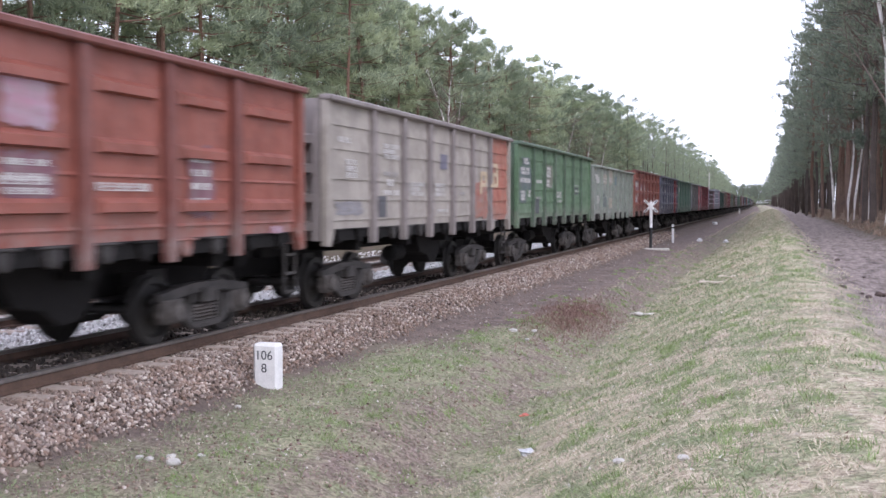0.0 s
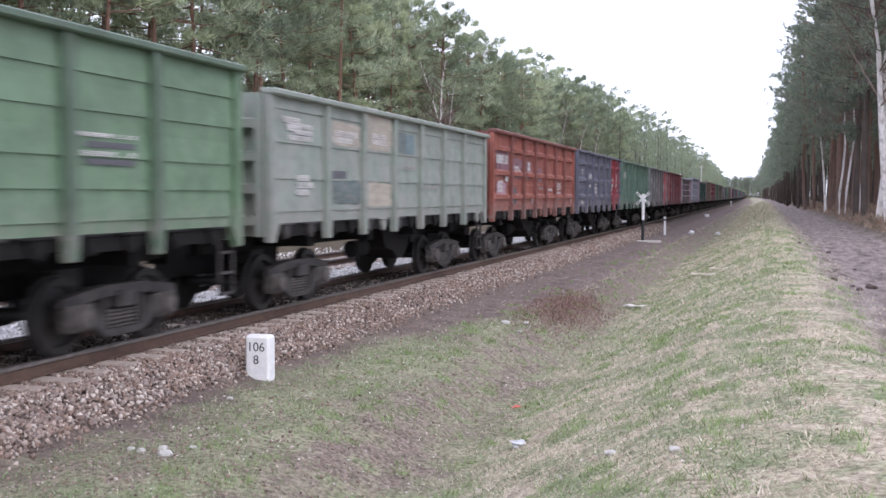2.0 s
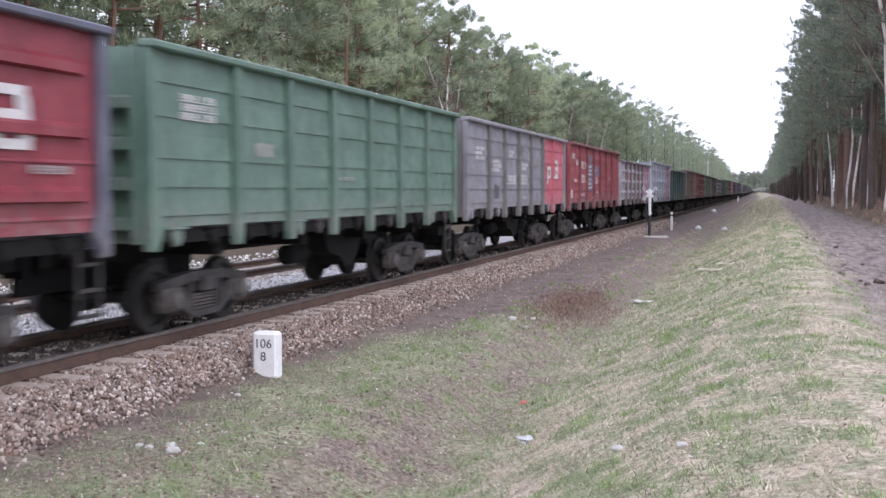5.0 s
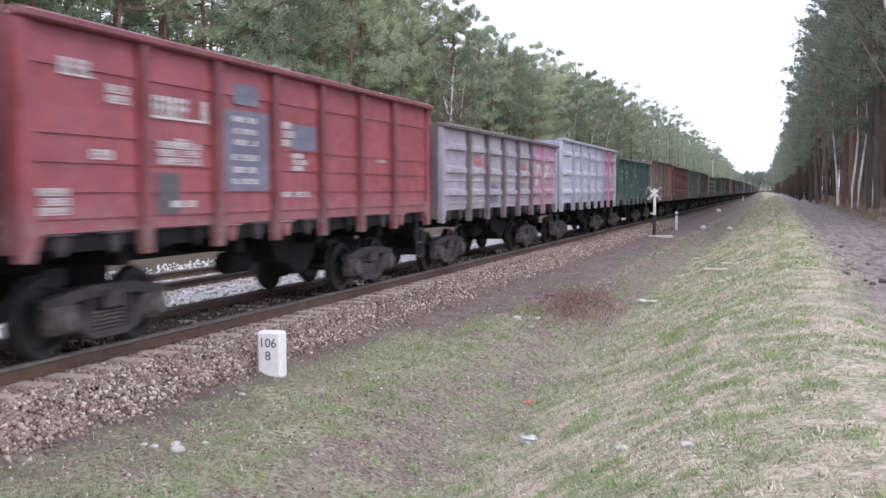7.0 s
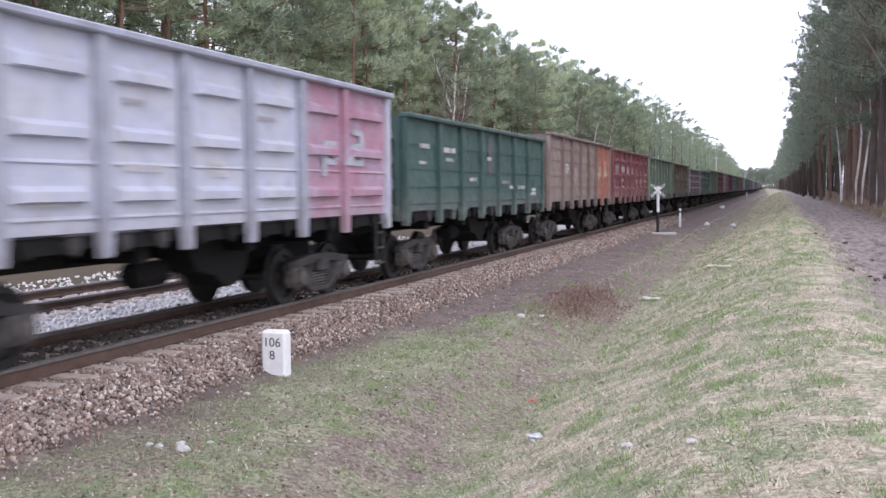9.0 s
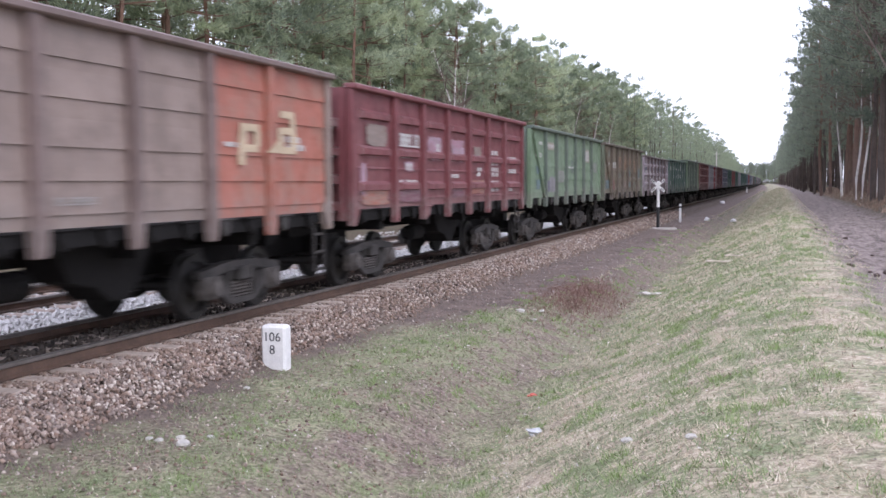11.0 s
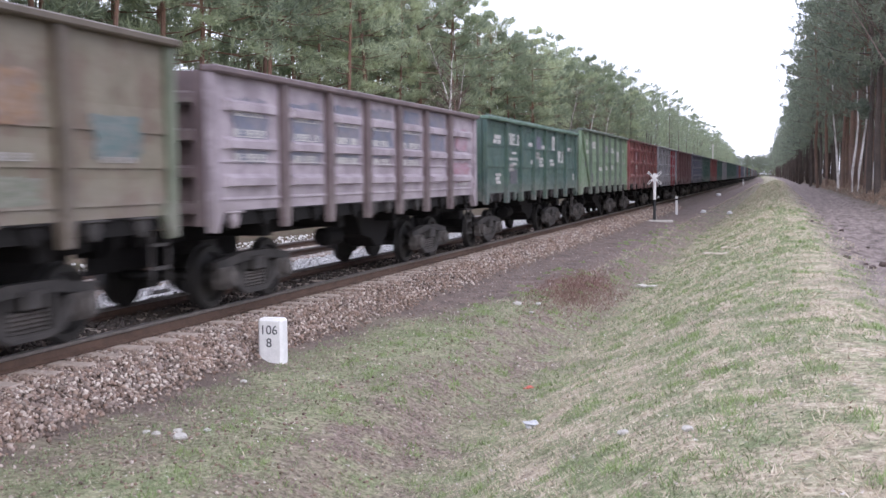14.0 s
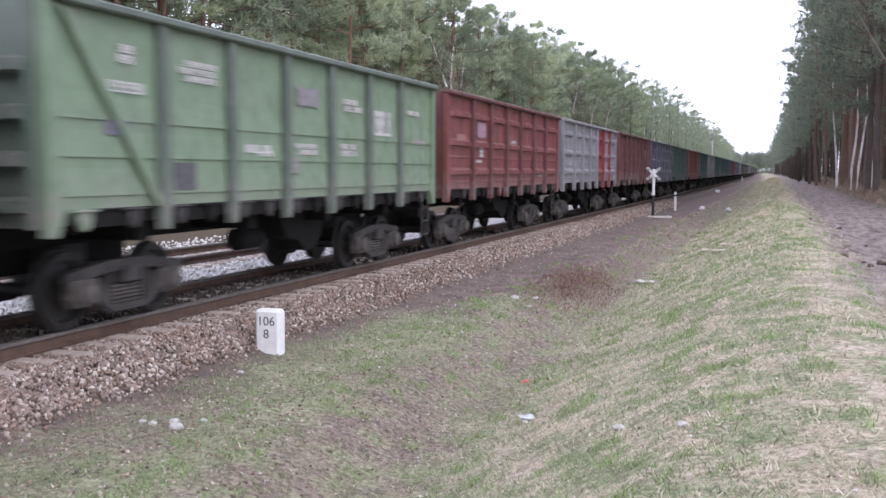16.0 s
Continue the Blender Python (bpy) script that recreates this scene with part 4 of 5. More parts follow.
SPECS = [
    dict(kind="pressed", paint=RUST_ORANGE, label="orange-brown open coal wagon with pressed side panels", marks=[(0.0, 2.75, 0.75, 0.55, PINK), (0.0, 1.95, 0.8, 0.55, PURPLE), (0.0, 2.35, 0.6, 0.07, W), (0.0, 2.2, 0.6, 0.07, W), (0.0, 2.05, 0.6, 0.07, W), (3.4, 1.75, 0.62, 0.95, PURPLE), (3.4, 2.5, 0.42, 0.1, W), (3.4, 2.32, 0.4, 0.09, W), (3.4, 2.14, 0.42, 0.09, W), (3.4, 1.95, 0.38, 0.08, W), (1.7, 2.1, 0.9, 0.1, W), (5.6, 1.5, 0.4, 0.12, PINK)]),
    dict(kind="flat", paint=WARM_GREY, end=SALMON, bays=(6,), label="warm grey open coal wagon with a salmon patch and pale emblem", emblem=(2.2, 0.97, PALETAN),
         marks=[(-5.3, 2.42, 0.5, 0.3, W), (-5.6, 3.05, 0.5, 0.1, W), (-3.3, 2.85, 0.85, 0.26, W), (-3.3, 2.3, 0.3, 0.14, W), (-3.75, 1.68, 0.42, 0.42, D), (-3.2, 2.12, 0.8, 0.1, W), (-1.72, 2.12, 0.8, 0.26, W), (0, 2.12, 0.75, 0.26, W), (0.25, 2.75, 0.5, 0.35, BLUEMARK), (-5.4, 1.75, 1.2, 0.25, COOL_GREY), (3.4, 1.56, 1.4, 0.95, SALMON)]),
    dict(kind="flat", paint=BRIGHT_GREEN, label="leaf-green open coal wagon with blue-green stencil panels and white marks",
         marks=[(-5.25, 2.38, 1.5, 0.72, BLUE_GREEN), (-5.25, 3.14, 1.0, 0.26, BLUE_GREEN), (-5.2, 3.18, 0.62, 0.16, W), (-5.25, 2.85, 1.15, 0.2, W), (-5.25, 2.6, 1.15, 0.14, W), (-5.6, 1.98, 0.9, 0.42, BLUE_GREEN), (-5.6, 2.05, 0.55, 0.26, W), (-4.75, 2.15, 0.25, 0.2, W), (-3.5, 2.62, 0.3, 0.1, W), (-3.1, 2.62, 0.3, 0.1, W), (-1.72, 2.5, 1.1, 0.75, OLIVE), (-1.8, 2.85, 0.8, 0.3, W), (-1.9, 2.52, 0.5, 0.22, W), (-3.7, 1.62, 0.75, 0.48, D), (0.0, 2.15, 1.0, 0.2, W), (0.1, 1.98, 0.6, 0.1, W), (3.4, 2.5, 0.95, 0.07, D), (3.4, 2.4, 0.9, 0.06, W), (3.4, 2.3, 0.95, 0.07, D), (3.4, 2.62, 0.95, 0.05, W)]),
    dict(kind="flat", paint=PALE_GREEN, seams=FOUR_SEAMS, top=3.57, label="pale grey-green open coal wagon with cream and blue patches", corner=PALE_GREEN,
         marks=[(-5.2, 2.85, 0.9, 0.25, W), (-3.4, 2.86, 1.4, 0.42, CREAM), (-3.4, 2.9, 1.0, 0.2, W), (-1.72, 2.84, 1.5, 0.78, CREAM), (-1.6, 2.95, 0.8, 0.2, W), (-1.72, 1.74, 1.5, 0.46, CREAM), (-3.3, 1.8, 1.3, 0.42, BLUE_GREEN), (-3.7, 2.25, 0.65, 0.14, D), (0.2, 2.84, 0.55, 0.42, SKY_BLUE), (-5.2, 1.95, 0.6, 0.3, W), (-0.35, 2.84, 0.45, 0.44, BLUE_GREEN)]),
    dict(kind="pressed", paint=RUST_ORANGE, label="rust-orange open coal wagon with purple stencil patches",
         marks=[(-5.25, 2.5, 1.45, 0.8, PURPLE), (-5.25, 2.88, 1.2, 0.26, BOLDMARK), (-5.5, 2.05, 0.6, 0.3, W), (-5.4, 1.95, 1.1, 0.4, PINK), (-4.75, 2.36, 0.3, 0.16, BOLDMARK), (-3.4, 2.5, 1.3, 0.6, PURPLE), (-3.4, 2.68, 0.7, 0.16, W), (-1.72, 2.5, 0.7, 0.55, PURPLE), (-1.72, 2.6, 0.35, 0.38, W), (0.0, 2.4, 0.6, 0.5, PURPLE), (-3.75, 1.68, 0.5, 0.5, D), (3.4, 2.15, 0.8, 0.24, W), (3.4, 1.8, 0.8, 0.26, W), (1.7, 2.1, 0.8, 0.1, W), (-1.2, 1.7, 0.25, 0.16, W), (5.9, 1.7, 0.2, 0.16, W)]),
    dict(kind="pressed", paint=SLATE, end=CRIMSON, bays=(5, 6), top=3.8, label="slate-blue open coal wagon with a crimson end and emblem", emblem=(2.2, 0.97, W),
         marks=[(-5.3, 2.85, 0.25, 0.2, W), (-5.3, 2.58, 0.9, 0.1, W), (-5.2, 1.6, 0.6, 0.14, W), (-3.4, 2.62, 1.05, 0.3, BOLDMARK), (-3.35, 2.3, 0.4, 0.12, W), (-1.72, 2.58, 0.75, 0.12, BOLDMARK), (-1.72, 2.4, 0.75, 0.1, W), (-1.72, 2.22, 0.8, 0.12, W), (-1.72, 2.04, 0.8, 0.14, BOLDMARK), (0.0, 2.5, 0.6, 0.12, W), (1.72, 2.5, 0.6, 0.1, W), (-5.2, 1.85, 0.5, 0.2, COOL_GREY)]),
    dict(kind="flat", paint=SEA_GREEN, label="sea-green open coal wagon with faint stencils", marks=[(-5.2, 2.9, 0.9, 0.3, W), (-3.4, 2.5, 0.6, 0.2, PALE_GREEN)]),
    dict(kind="flat", paint=GREY, rim=GREY, end=ROSE, bays=(5, 6), label="dull grey open coal wagon with a rose-red patch and emblem", emblem=(2.2, 0.97, W),
         marks=[(-5.2, 2.8, 0.8, 0.3, W), (-3.4, 2.5, 0.9, 0.3, W), (-1.7, 2.15, 1.0, 0.28, BOLDMARK), (0.0, 2.15, 0.9, 0.28, W), (0.0, 2.6, 0.7, 0.2, W), (0.0, 3.0, 0.6, 0.45, COOL_GREY), (-1.7, 2.95, 0.5, 0.2, W), (0.1, 1.72, 0.3, 0.07, W), (1.72, 2.75, 0.9, 0.3, COOL_GREY), (-3.4, 1.75, 0.5, 0.4, D)]),
    dict(kind="flat", paint=DULL_RED, seams=UNEVEN_SEAMS, label="dull red open coal wagon with blue-grey stencil panels",
         marks=[(-5.5, 3.22, 0.5, 0.2, BOLDMARK), (-4.75, 2.98, 0.45, 0.2, W), (-3.4, 2.86, 1.15, 0.3, BOLDMARK), (-3.4, 2.5, 0.3, 0.14, W), (-3.4, 2.3, 1.0, 0.26, W), (-5.1, 2.32, 0.35, 0.12, W), (-3.75, 1.67, 0.5, 0.52, D), (-1.72, 1.96, 1.35, 1.16, B), (-1.72, 3.2, 0.75, 0.3, B), (-1.72, 2.95, 0.6, 0.08, W), (-1.72, 2.78, 0.55, 0.08, W), (-1.72, 2.62, 0.6, 0.08, W), (-1.72, 2.4, 0.65, 0.09, W), (-1.72, 2.22, 0.6, 0.09, W), (-1.72, 2.06, 0.65, 0.08, W), (0.2, 2.62, 0.9, 0.4, B), (-0.4, 2.66, 0.35, 0.34, W), (0.0, 2.28, 0.5, 0.25, W), (0, 1.86, 1.0, 0.09, W), (-5.9, 1.7, 0.5, 0.26, W)]),
    dict(kind="pressed", paint=WEATHERED, end=PINK, bays=(5, 6), top=3.48, label="weathered lilac-grey open coal wagon with a pink end", emblem=(2.2, 0.97, W), marks=[(-3.4, 2.62, 0.6, 0.24, ROSE), (-2.75, 2.55, 0.16, 0.3, ROSE), (1.72, 2.5, 0.5, 0.3, ROSE), (1.72, 2.3, 0.25, 0.2, ROSE), (-1.72, 1.62, 0.7, 0.5, B), (-3.4, 2.2, 0.7, 0.2, W), (-1.7, 2.2, 0.9, 0.2, CREAM), (0.0, 2.2, 0.9, 0.2, W)]),
    dict(kind="pressed", paint=LAVENDER, end=PINK, bays=(5, 6), label="pale lavender open coal wagon with a faded pink end", emblem=(2.2, 0.97, LAVENDER), marks=[(-1.7, 2.2, 0.7, 0.1, W), (-3.4, 1.8, 0.5, 0.12, W)]),
    dict(kind="flat", paint=DARK_GREEN, top=3.5, label="dark green open coal wagon with small white stencils",
         marks=[(-3.4, 2.8, 0.8, 0.12, W), (-5.2, 2.85, 0.5, 0.1, W), (0.1, 2.35, 0.4, 0.9, D), (0.0, 2.7, 0.3, 0.1, W), (2.6, 1.95, 0.7, 0.1, W), (3.6, 1.95, 0.7, 0.1, W), (-3.4, 2.6, 0.5, 0.08, W)]),
    dict(kind="flat", paint=TAN, end=SALMON, bays=(5, 6), label="pinkish tan open coal wagon with a salmon end", emblem=(2.25, 0.97, PALETAN), marks=[(-3.4, 2.5, 0.6, 0.3, W), (-1.7, 2.3, 0.5, 0.4, PINK)]),
    dict(kind="pressed", paint=FADED_RED, top=3.73, label="faded red-brown open coal wagon with pressed panels and white stencils",
         marks=[(-3.4, 2.72, 1.15, 0.28, BOLDMARK), (-5.2, 2.7, 1.0, 0.4, TAN), (-5.3, 1.58, 1.3, 0.28, SALMON), (-3.4, 2.24, 0.5, 0.2, PINK), (-3.4, 2.25, 0.35, 0.14, W), (-1.72, 2.5, 0.9, 0.5, PINK), (-1.5, 2.68, 0.25, 0.16, W), (0.0, 2.5, 0.95, 0.5, PINK), (1.72, 2.6, 0.6, 0.3, TAN), (3.4, 2.72, 0.6, 0.12, W), (3.4, 2.45, 0.7, 0.2, W), (3.4, 2.15, 0.7, 0.22, W), (3.4, 1.75, 0.8, 0.26, W), (1.72, 1.72, 1.2, 0.34, SALMON), (0.0, 1.65, 0.9, 0.22, PURPLE), (-3.3, 1.6, 1.3, 0.26, PURPLE), (-3.4, 1.95, 0.9, 0.1, W), (-5.9, 1.75, 0.25, 0.6, PINK), (5.3, 2.6, 0.8, 0.12, W), (5.3, 2.25, 0.7, 0.12, W)]),
    dict(kind="flat", paint=LIGHT_GREEN, brace=True, seams=THREE_SEAMS, top=3.71, label="light green open coal wagon with a diagonal brace",
         marks=[(-3.4, 3.1, 1.1, 0.24, CREAM), (-3.4, 3.14, 0.8, 0.12, W), (3.4, 2.78, 1.0, 0.5, CREAM), (3.4, 2.82, 0.7, 0.4, BOLDMARK), (-5.3, 2.28, 0.5, 0.24, SKY_BLUE), (-5.3, 1.78, 0.5, 0.3, SKY_BLUE), (-3.75, 1.68, 0.4, 0.36, B), (-3.1, 1.68, 0.9, 0.5, COOL_GREY), (-1.72, 2.0, 1.3, 0.4, PALE_GREEN), (0.4, 2.35, 0.5, 0.45, SEA_GREEN), (0.9, 2.75, 0.4, 0.3, SEA_GREEN), (-5.2, 2.8, 0.7, 0.14, W), (-4.9, 3.2, 0.4, 0.1, W), (5.3, 2.4, 0.7, 0.4, PALE_GREEN)]),
    dict(kind="flat", paint=FLAKED, top=3.67, brace=True, seams=THREE_SEAMS, label="flaking olive-brown open coal wagon with a diagonal brace", corner=OLIVE, rim=RUSTY_SHADED["flaking_olive_brown_paint"],
         marks=[(-3.3, 2.66, 1.0, 0.26, BOLDMARK), (-5.2, 2.65, 0.7, 0.2, W), (-4.9, 3.15, 0.35, 0.3, PALE_GREEN), (-5.3, 1.7, 0.9, 0.4, SKY_BLUE), (-6.1, 1.55, 0.3, 0.36, SKY_BLUE), (-3.6, 1.66, 0.7, 0.42, RUST_RED), (-1.72, 2.7, 1.2, 0.5, RUST_OCHRE), (-1.72, 2.2, 1.2, 0.24, OLIVE), (0.0, 2.6, 1.2, 0.7, RUST_OCHRE), (1.72, 2.3, 0.8, 0.3, BLUE_GREEN), (1.72, 1.75, 0.9, 0.26, SKY_BLUE), (1.72, 2.85, 1.1, 0.4, RUST_OCHRE), (3.4, 2.5, 1.1, 0.6, RUST_OCHRE), (5.3, 2.2, 0.9, 0.5, BLUE_GREEN), (0.0, 1.75, 1.1, 0.3, TAN), (3.4, 1.7, 1.1, 0.3, OLIVE)]),
    dict(kind="pressed", paint=LILAC, top=3.46, label="flaking lilac-white open coal wagon with worn blue stencil panels", 
         marks=[(y, 2.15 + 0.05 * k, 1.0 + 0.1 * (k % 2), 0.95, COBALT) for k, y in enumerate((-5.3, -3.4, -1.72, 0.0, 1.72, 3.4))] + [(y, z, 0.8, 0.12, W) for y in (-5.3, -3.4, -1.7, 0.0, 1.7) for z in (2.2, 2.55, 2.85)] + [(5.3, 1.8, 1.3, 0.5, PINK), (5.3, 2.6, 0.9, 0.5, PINK)]),
    dict(kind="flat", paint=TEAL, seams=FOUR_SEAMS, top=3.53, label="teal-green open coal wagon with bold white stencils", rim=SEA_GREEN,
         marks=[(-3.4, 2.86, 1.2, 0.34, BOLDMARK), (-5.2, 2.86, 0.8, 0.22, W), (-3.3, 2.42, 0.9, 0.08, W), (-3.3, 2.6, 0.4, 0.07, W), (-3.3, 2.28, 0.4, 0.08, W), (-1.2, 2.88, 0.4, 0.12, W), (-1.0, 2.32, 0.3, 0.14, W), (0.0, 2.82, 0.6, 0.4, B), (0.6, 2.84, 0.3, 0.12, W), (0.3, 2.26, 0.5, 0.26, W), (2.3, 2.82, 0.42, 0.5, BOLDMARK), (2.0, 2.3, 0.6, 0.2, W), (3.4, 2.42, 1.0, 0.42, BOLDMARK), (5.1, 2.86, 0.7, 0.14, W), (-3.4, 1.74, 0.8, 0.42, D), (-5.2, 1.75, 0.5, 0.26, W), (5.9, 1.8, 0.25, 0.2, W)]),
    dict(kind="flat", paint=LIGHT_GREEN, brace=True, seams=THREE_SEAMS, label="light green open coal wagon with diagonal brace and white bars",
         marks=[(3.4, 2.6, 0.78, 0.5, BOLDMARK), (5.2, 3.1, 0.6, 0.1, W), (-5.0, 3.2, 0.3, 0.2, W), (-5.0, 2.85, 0.6, 0.14, W), (-3.3, 3.1, 0.95, 0.24, W), (1.72, 2.2, 0.7, 0.2, W), (-5.2, 2.35, 0.45, 0.18, BLUEMARK), (-3.75, 1.68, 0.5, 0.36, D), (0.0, 3.0, 0.8, 0.3, COOL_GREY), (0.0, 2.2, 0.8, 0.16, W), (-1.7, 2.2, 0.7, 0.12, W), (-0.6, 1.9, 0.5, 0.25, PALE_GREEN)]),
    dict(kind="pressed", paint=RUST_RED, label="brick-red open coal wagon with pressed panels", marks=[(-5.2, 2.65, 0.8, 0.2, SALMON), (-3.4, 2.8, 0.8, 0.4, PINK), (-3.4, 2.3, 0.4, 0.25, W), (0, 2.6, 0.5, 0.2, W)]),
    dict(kind="pressed", paint=COOL_GREY, end=CRIMSON, bays=(4,), label="cool grey open coal wagon with a crimson patch", marks=[(2.9, 2.4, 0.6, 0.6, W)]),
    dict(kind="flat", paint=MAROON, label="maroon open coal wagon with a white mark", marks=[(4.3, 2.6, 0.3, 0.5, W)]),
    dict(kind="pressed", paint=SLATE, label="slate-blue open coal wagon with pressed panels"),
    dict(kind="flat", paint=DARK_GREEN, label="dark green open coal wagon"),
]
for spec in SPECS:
    if spec["paint"].name in RUSTY_SHADED:
        spec["post"] = RUSTY_SHADED[spec["paint"].name]
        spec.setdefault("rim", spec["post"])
COMMON = [dict(kind="flat", paint=tone, label=words + " open coal wagon far down the line") for tone, words in ((RUST_RED, "brick-red"), (DARK_GREEN, "dark green"), (MAROON, "maroon"), (SLATE, "slate-blue"), (GREY, "dull grey"), (DARK_GREEN, "dark green"))]
TRAIN = []
for number in range(-1, 62):
    if number < 0:
        spec = SPECS[8]
    elif number < len(SPECS):
        spec = SPECS[number]
    else:
        spec = random.choice(COMMON)
    TRAIN.append((number, *wagon(spec, number < 26)))


# ---- trees ----
def shards(centres, ways, rng, count, length, width, spread):
    """Thin needle tufts: at each centre a fan of slim triangles."""
    n = len(centres)
    c = np.repeat(np.asarray(centres), count, 0)
    w = np.repeat(np.asarray(ways), count, 0)
    d = w + rng.normal(0, spread, (n * count, 3))
    d /= np.linalg.norm(d, axis=1)[:, None] + 1e-9
    side = np.cross(d, rng.normal(0, 1, (n * count, 3)))
    side /= np.linalg.norm(side, axis=1)[:, None] + 1e-9
    ln = length * rng.uniform(0.6, 1.3, (n * count, 1))
    c = c + rng.normal(0, length * 0.24, c.shape)
    tri = np.stack([c + side * width, c - side * width, c + d * ln], 1)
    return tri.reshape(-1, 3)


def pine(seed, height, low, reach, limbs, tufts, count, size, name="pine", slim=0.065, sides=7):
    """A pine: bare lower trunk, layered ragged crown of needle tufts on real limbs."""
    rng = np.random.default_rng(seed)
    r0 = height * 0.0068
    lean = rng.normal(0, 0.018, 2)
    line = [(lean[0] * z + 0.14 * math.sin(z * 0.5 + seed), lean[1] * z + 0.12 * math.sin(z * 0.4 + 2 * seed), z - 0.4) for z in np.linspace(0, height * 0.97, 9)]
    lx, ly, lz = ([p[k] for p in line] for k in range(3))
    bm = bmesh.new()
    tube(bm, line[::1 if sides > 5 else 4], [r0 * (1.15 - 0.98 * i / 8) + 0.02 for i in range(0, 9, 1 if sides > 5 else 4)], sides)
    centres, ways = [], []
    for i in range(limbs):
        q = (i + rng.uniform(0, 1)) / limbs
        z = height * (low + (0.98 - low) * q)
        shape = (0.5 + 0.6 * math.sin(math.pi * min(1, 0.2 + 0.75 * q))) * (1 - 0.5 * max(0.0, q - 0.8) * 5 * 0.7)
        ln = reach * shape * rng.uniform(0.45, 1.25)
        az = i * 2.4 + rng.uniform(-0.6, 0.6)
        base = np.array([np.interp(z, lz, lx), np.interp(z, lz, ly), z])
        rise = rng.uniform(-0.2, 0.35) + 0.35 * q
        way = np.array([math.cos(az), math.sin(az), rise])
        side = np.array([-math.sin(az), math.cos(az), 0])
        tip = base + way * ln
        mid = base + way * ln * 0.5 + np.array([0, 0, -0.07 * ln])
        if sides > 5:
            tube(bm, [tuple(base), tuple(mid), tuple(tip)], [0.03 * ln / 2.5 + 0.01, 0.02 * ln / 2.5 + 0.006, 0.006], 4)
        elif i % 3 == 0:
            tube(bm, [tuple(base), tuple(tip)], [0.05, 0.015], 3)
        for k in range(tufts):
            f = 0.47 + 0.6 * (k + rng.uniform(0, 1)) / tufts
            spread_y = rng.normal(0, 0.17) * ln * (0.5 + f * 0.5)
            p = base + way * ln * f + side * spread_y + np.array([0, 0, rng.normal(0.03, 0.05) * ln])
            centres.append(p)
            ways.append(way * 0.45 + side * np.sign(spread_y) * 0.35 + np.array([0, 0, 0.5]) + rng.normal(0, 0.2, 3))
    tri = shards(np.array(centres), np.array(ways), rng, count, size, size * slim, 0.6)
    idx = np.arange(len(tri)).reshape(-1, 3).tolist()
    crown = mesh_raw(name + "_crown", tri.tolist(), idx)
    return mesh_of(name + "_trunk", bm), crown


def bare_tree(seed, height, limbs, radius):
    """A leafless birch: pale stem, rising limbs and fine twigs."""
    rng = np.random.default_rng(seed)
    bm, tw = bmesh.new(), bmesh.new()
    bendy = rng.normal(0, 0.1, 2)
    sway = rng.uniform(0, 6.28)
    line = [(bendy[0] * z * z / height + 0.12 * math.sin(z * 0.7 + sway), bendy[1] * z * z / height + 0.1 * math.sin(z * 0.9 + 2 * sway), z - 0.4) for z in np.linspace(0, height, 8)]
    tube(bm, line, [radius * (1 - 0.88 * i / 7) for i in range(8)], 6)
    for i in range(limbs):
        q = rng.uniform(0.3, 0.95)
        z = q * height
        base = Vector((bendy[0] * z * z / height, bendy[1] * z * z / height, z - 0.4))
        az = rng.uniform(0, 6.28)
        ln = height * 0.26 * (1.15 - q) * rng.uniform(0.7, 1.3) + 0.6
        way = Vector((math.cos(az), math.sin(az), rng.uniform(0.5, 1.1))).normalized()
        tip = base + way * ln
        tube(tw, [base, base + way * ln * 0.5, tip], [radius * 0.28, radius * 0.18, 0.008], 4)
        for k in range(7):
            s = base + way * ln * rng.uniform(0.3, 1.0)
            t = s + Vector(rng.normal(0, 1, 3)).normalized() * ln * 0.35 + Vector((0, 0, ln * 0.1))
            tube(tw, [s, t], [0.012, 0.004], 3)
    return mesh_of("birch_stem", bm), mesh_of("birch_twigs", tw)


def tree_thing(name, trunk, crown, bark, leaf, label, group, m, crown_name="crown"):
    root = put(name, trunk, bark, None, m)
    tagged(root, label, "tree", group)
    put(crown_name, crown, leaf, root)
    return root


def arrays(me):
    """Corners and triangles of a mesh."""
    v = np.empty(len(me.vertices) * 3)
    me.vertices.foreach_get("co", v)
    me.calc_loop_triangles()
    t = np.empty(len(me.loop_triangles) * 3, int)
    me.loop_triangles.foreach_get("vertices", t)
    return v.reshape(-1, 3), t.reshape(-1, 3)


def bulk(name, verts, tris, material, label, category):
    """One object of many small loose pieces."""
    me = bpy.data.meshes.new(name)
    me.vertices.add(len(verts))
    me.vertices.foreach_set("co", np.asarray(verts, float).ravel())
    k = len(tris[0])
    me.loops.add(len(tris) * k)
    me.loops.foreach_set("vertex_index", np.asarray(tris).ravel())
    me.polygons.add(len(tris))
    me.polygons.foreach_set("loop_start", np.arange(len(tris)) * k)
    me.update(calc_edges=True)
    ob = put(name, me, material)
    return tagged(ob, label, category, kind="stuff")


def grow():
    rng = np.random.default_rng(5)
    left = [pine(10 + i, 17.0 + i * 0.8, (0.36, 0.48, 0.28, 0.42, 0.33)[i], 3.3, 34, 10, 20, 0.5, "pine", 0.07) for i in range(5)]
    tall = [pine(30 + i, 24.5 + i, (0.24, 0.32, 0.2, 0.28)[i], 3.3, 46, 6, 18, 0.56, "pine", 0.075) for i in range(4)]
    thin = [pine(50 + i, 18.0 + i, 0.26, 3.0, 22, 5, 9, 0.72, "pine", 0.095, 5) for i in range(3)]
